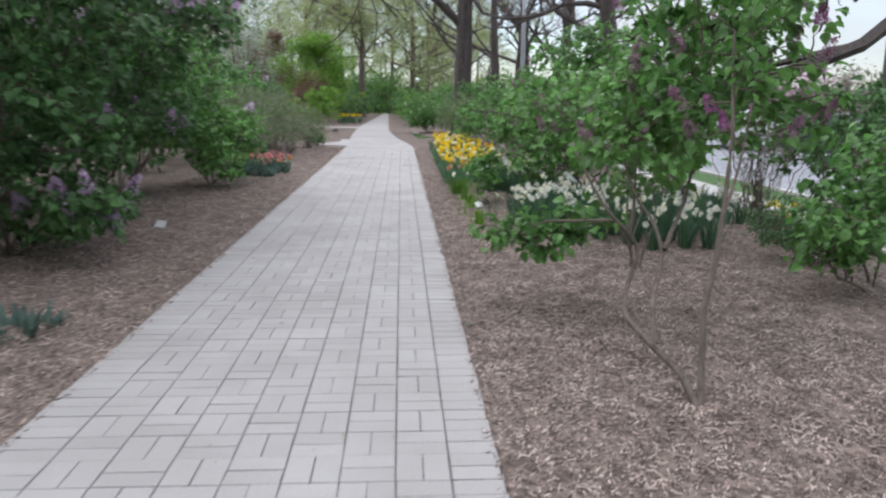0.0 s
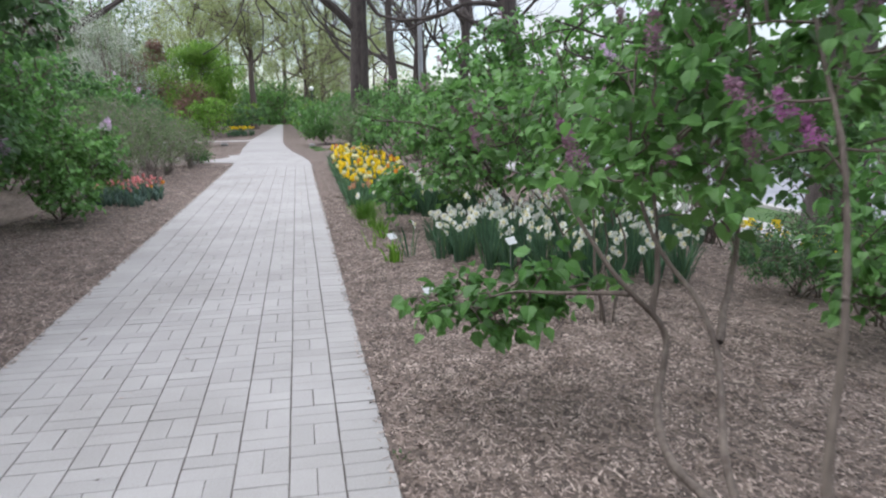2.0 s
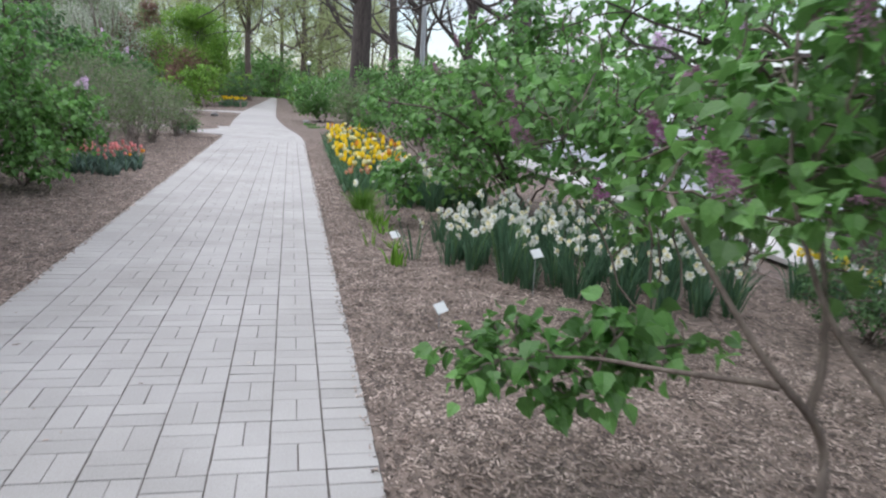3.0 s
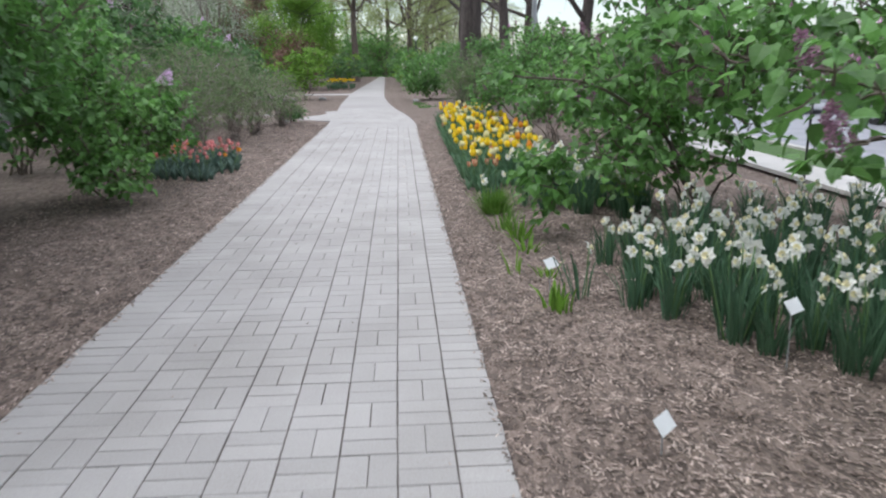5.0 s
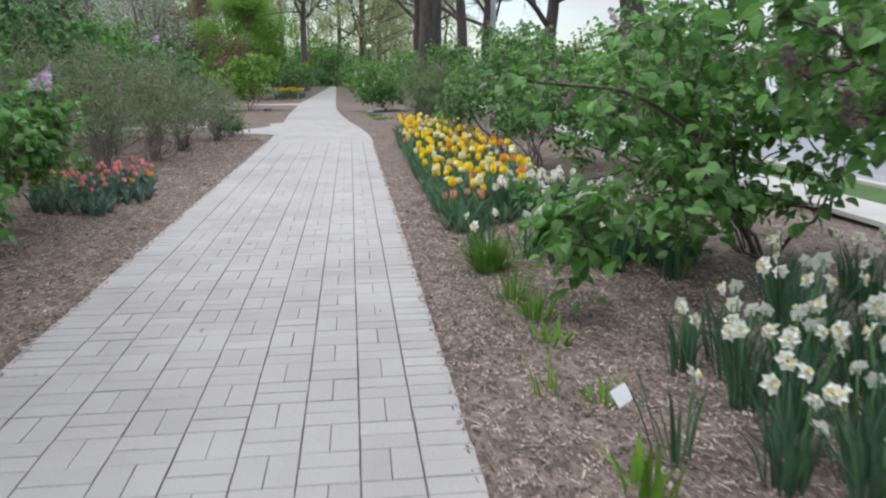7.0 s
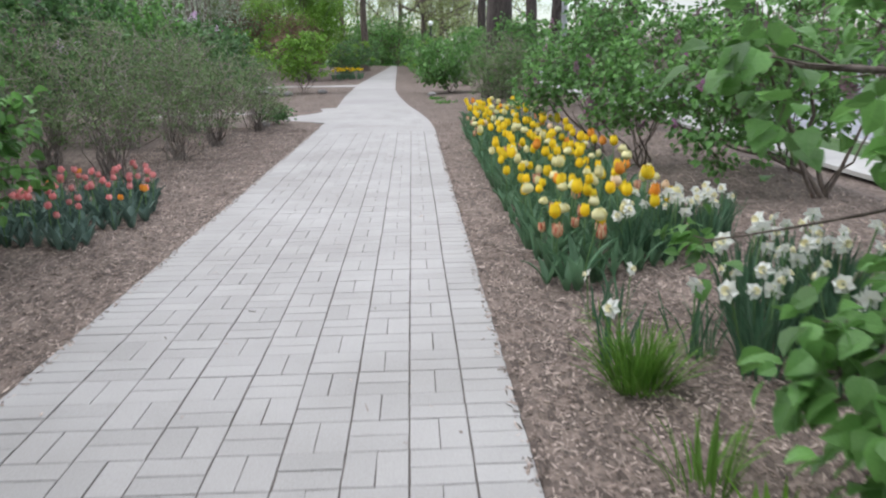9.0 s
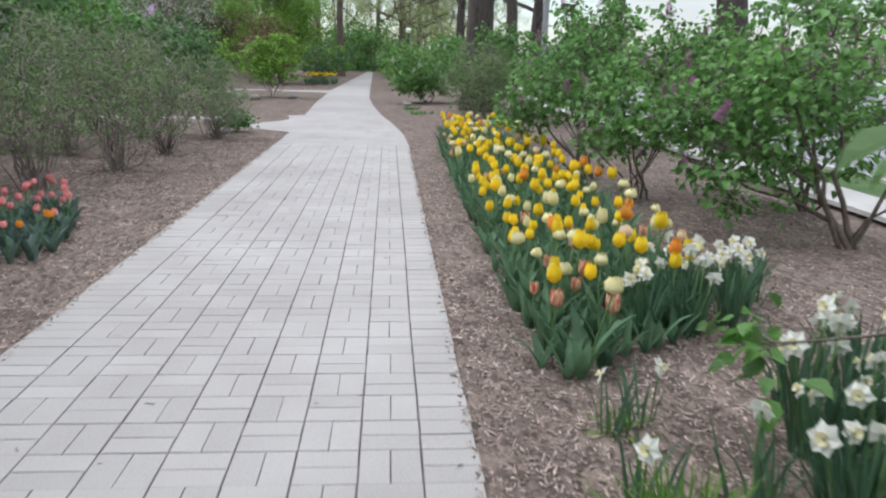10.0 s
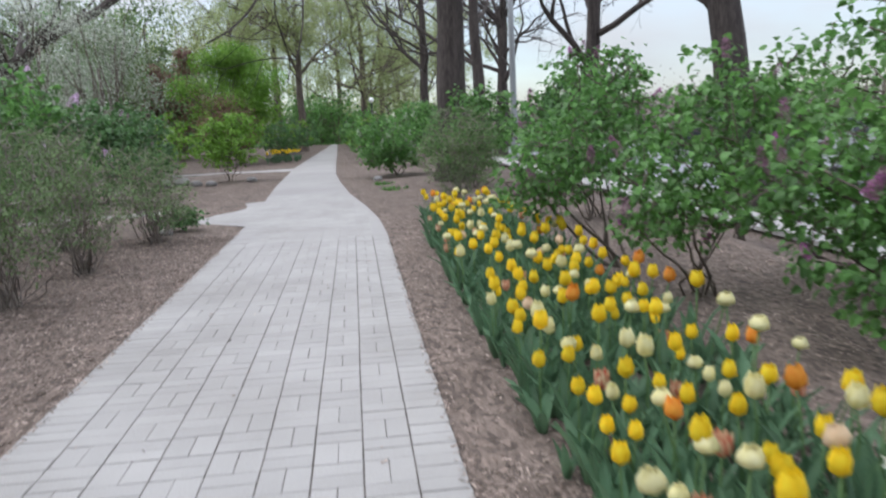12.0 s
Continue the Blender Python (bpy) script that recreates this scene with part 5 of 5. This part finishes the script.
def house(at, size, label):
    """A low house across the road: brick walls, shingle roof, windows and a door."""
    ob = thing("house", at, label, "house", "houses across the road")
    w, d, h = size
    wl_ = Soup()
    wl_.box((-w / 2, -d / 2, -0.1), (w / 2, d / 2, h))
    part("wall", wl_.mesh("wall", BRICKWALL), ob)
    e = 0.5
    V = [(-w / 2 - e, -d / 2 - e, h + 0.003), (w / 2 + e, -d / 2 - e, h + 0.003), (w / 2 + e, d / 2 + e, h + 0.003), (-w / 2 - e, d / 2 + e, h + 0.003), (0, -d / 2 - e, h + w * 0.3), (0, d / 2 + e, h + w * 0.3)]
    part("roof", mesh("roof", V, [(0, 3, 2, 1), (0, 4, 5, 3), (1, 2, 5, 4), (0, 1, 4), (2, 3, 5)], ROOFM), ob)
    for i, y in enumerate(np.linspace(-d / 2 + 1.2, d / 2 - 1.2, 5)):
        s = Soup()
        if i == 2:
            s.box((-w / 2 - 0.05, y - 0.5, 0.0), (-w / 2 + 0.02, y + 0.5, 2.1))
            part("door", s.mesh("door", CARDARK), ob)
        else:
            s.box((-w / 2 - 0.05, y - 0.6, 0.9), (-w / 2 + 0.02, y + 0.6, 2.1))
            win = part("window", s.mesh("window", TAG), ob, "white window frame")
            p = Soup()
            p.box((-w / 2 - 0.06, y - 0.5, 1.0), (-w / 2 - 0.045, y + 0.5, 2.0))
            part("pane", p.mesh("pane", GLASS), win)


house((62, 30, -0.4), (9, 16, 2.9), "low brown brick house across the road")
house((64, 70, -0.4), (9, 18, 3.0), "low brown brick house across the road")


# ---- loose chips on the mulch ----
def chips(name, x0, x1, y0, y1, count, seed, label, lift=0.0):
    rng = np.random.default_rng(seed)
    x, y = rng.uniform(x0, x1, count), rng.uniform(y0, y1, count)
    z = np.array([bed_height(a, b) for a, b in zip(x, y)]) + rng.uniform(0.001, 0.008, count) + lift
    T = ([(-0.5, -0.5, 0), (0.5, -0.5, 0), (0.42, 0.5, 0.0), (-0.45, 0.4, 0.0), (-0.4, -0.35, 0.22), (0.42, -0.4, 0.22), (0.36, 0.4, 0.2), (-0.4, 0.3, 0.2)], [(4, 5, 6, 7), (0, 1, 5, 4), (1, 2, 6, 5), (2, 3, 7, 6), (3, 0, 4, 7)])
    R = rotations(rng.random(count) * 6.28, rng.normal(0, 0.35, count), rng.normal(0, 0.3, count))
    long, wide = 0.010 + 0.034 * rng.random(count) ** 2, rng.uniform(0.003, 0.010, count)
    A = np.stack([long, wide, np.full(count, 0.010)], -1)
    V = np.einsum("nij,nkj->nki", R, np.array(T[0])[None] * A[:, None, :]) + np.stack([x, y, z], -1)[:, None, :]
    F = (np.array(T[1])[None] + (np.arange(count) * 8)[:, None, None]).reshape(-1, 4)
    tagged(new(name, mesh(name, V.reshape(-1, 3), F, CHIP)), label, "wood chips", kind="stuff")


chips("bark_chips", 1.03, 3.4, 1.2, 6.5, 44000, 1, "loose shredded bark chips on the bed")
chips("bark_chips", 1.03, 3.2, 6.5, 14.0, 38000, 2, "loose shredded bark chips on the bed")
chips("bark_chips", 3.3, 5.6, 4.0, 14.0, 16000, 7, "loose shredded bark chips on the bed")
chips("bark_chips", 1.03, 4.6, 14.0, 22.0, 14000, 6, "loose shredded bark chips on the bed")
chips("bark_chips", -3.6, -1.03, 1.8, 9.0, 28000, 3, "loose shredded bark chips on the bed")
chips("bark_chips", -3.0, -1.03, 9.0, 21.5, 34000, 4, "loose shredded bark chips on the bed")
chips("bark_chips", -0.98, 0.98, 2.0, 20.0, 90, 5, "few stray bark chips on the pavers", 0.02)
chips("bark_chips", 0.965, 1.035, 1.5, 20.0, 1300, 8, "bark chips spilling over the edge of the path", 0.016)
chips("bark_chips", -1.035, -0.955, 1.5, 21.5, 1700, 9, "bark chips spilling over the edge of the path", 0.016)


# ---- pavers ----
ROW = 0.2112  # a pair of pavers
COLUMNS = [0.805, 0.597, 0.388, 0.175, -0.045, -0.270, -0.508, -0.740]  # joints that run along the path


def paver_mesh(seed):
    """A paver of unit size in plan, with worn arrises."""
    rng = np.random.default_rng(seed)
    V = []
    for inx, z in ((0.0, -0.03), (0.0, -0.0016), (1.0, 0.0)):
        for sx, sy in ((-1, -1), (1, -1), (1, 1), (-1, 1)):
            V.append((sx * (0.5 - 0.014 * inx) + rng.normal(0, 0.005), sy * (0.5 - 0.024 * inx) + rng.normal(0, 0.007), z))
    F = [(8, 9, 10, 11)] + [(k + i, k + (i + 1) % 4, k + 4 + (i + 1) % 4, k + 4 + i) for k in (0, 4) for i in range(4)]
    return V, F


PAVERS = [paver_mesh(200 + i) for i in range(8)]
PAVER_MESHES = [mesh("paver", V, F, PAVER) for V, F in PAVERS]


def lay_pavers():
    rng = np.random.default_rng(17)
    near, rest = [], []
    wander = [[0.004 * noise.noise((i * 7.3, j * 0.13, 2.0)) for j in range(200)] for i in range(8)]

    def place(x0, x1, y0, y1, along):
        if y1 > 20.5 and not all(inside(OUTLINE, a, b) for a in (x0, x1) for b in (y0, y1)):
            return
        if y1 > 27:
            return
        gap = 0.0042
        x, y, w, h = (x0 + x1) / 2, (y0 + y1) / 2, x1 - x0 - gap, y1 - y0 - gap
        it = (x, y, 0.0062 + rng.normal(0, 0.0004), rng.normal(0, 0.0025), h if along else w, w if along else h, along, int(rng.integers(8)))
        (near if 2.4 <= y < 5.0 else rest).append(it)

    for j in range(-56, 90):
        ya = 8.44 + ROW * j + rng.normal(0, 0.0012)
        yb = ya + ROW
        jj = j + 60
        for i in range(7):
            x1, x0 = COLUMNS[i] - 0.0012 + wander[i][jj], COLUMNS[i + 1] + 0.0012 + wander[i + 1][jj]
            if (i + j) % 2 == 0:
                xm = (x0 + x1) / 2 + rng.normal(0, 0.002)
                place(x0, xm, ya, yb, True)
                place(xm, x1, ya, yb, True)
            else:
                ym = (ya + yb) / 2 + rng.normal(0, 0.0015)
                place(x0, x1, ya, ym, False)
                place(x0, x1, ym, yb, False)
        for k in range(2):
            y = ya + k * ROW / 2 + rng.normal(0, 0.001)
            place(COLUMNS[0] + 0.002 + wander[0][jj], 1.0 + rng.normal(0, 0.002), y, y + ROW / 2, False)
            place(-1.0 + rng.normal(0, 0.002), COLUMNS[7] - 0.002 + wander[7][jj], y, y + ROW / 2, False)
    for i in range(18):
        for j in range(32):
            place(-1.0 - ROW * (i + 1), -1.0 - ROW * i, 22.3 + 0.1105 * j, 22.3 + 0.1105 * (j + 1), False)
    for x, y, z, a, lx, ly, along, k in near:
        part("paver", PAVER_MESHES[k], pavement, m=Matrix.Translation((x, y, z)) @ Matrix.Rotation(a + (np.pi / 2 if along else 0), 4, "Z") @ Matrix.Diagonal((lx, ly, 1, 1)))
    sp_v, sp_f = [], []
    for n, (x, y, z, a, lx, ly, along, k) in enumerate(rest):
        V = np.array(PAVERS[k][0]) * np.array([lx, ly, 1])
        a += np.pi / 2 if along else 0
        c, s = np.cos(a), np.sin(a)
        sp_v.append(np.stack([V[:, 0] * c - V[:, 1] * s + x, V[:, 0] * s + V[:, 1] * c + y, V[:, 2] + z], -1))
        sp_f.append(np.array(PAVERS[k][1]) + 12 * n)
    part("paving", mesh("paving", np.concatenate(sp_v), np.concatenate(sp_f), PAVER), pavement, kind="stuff")


lay_pavers()
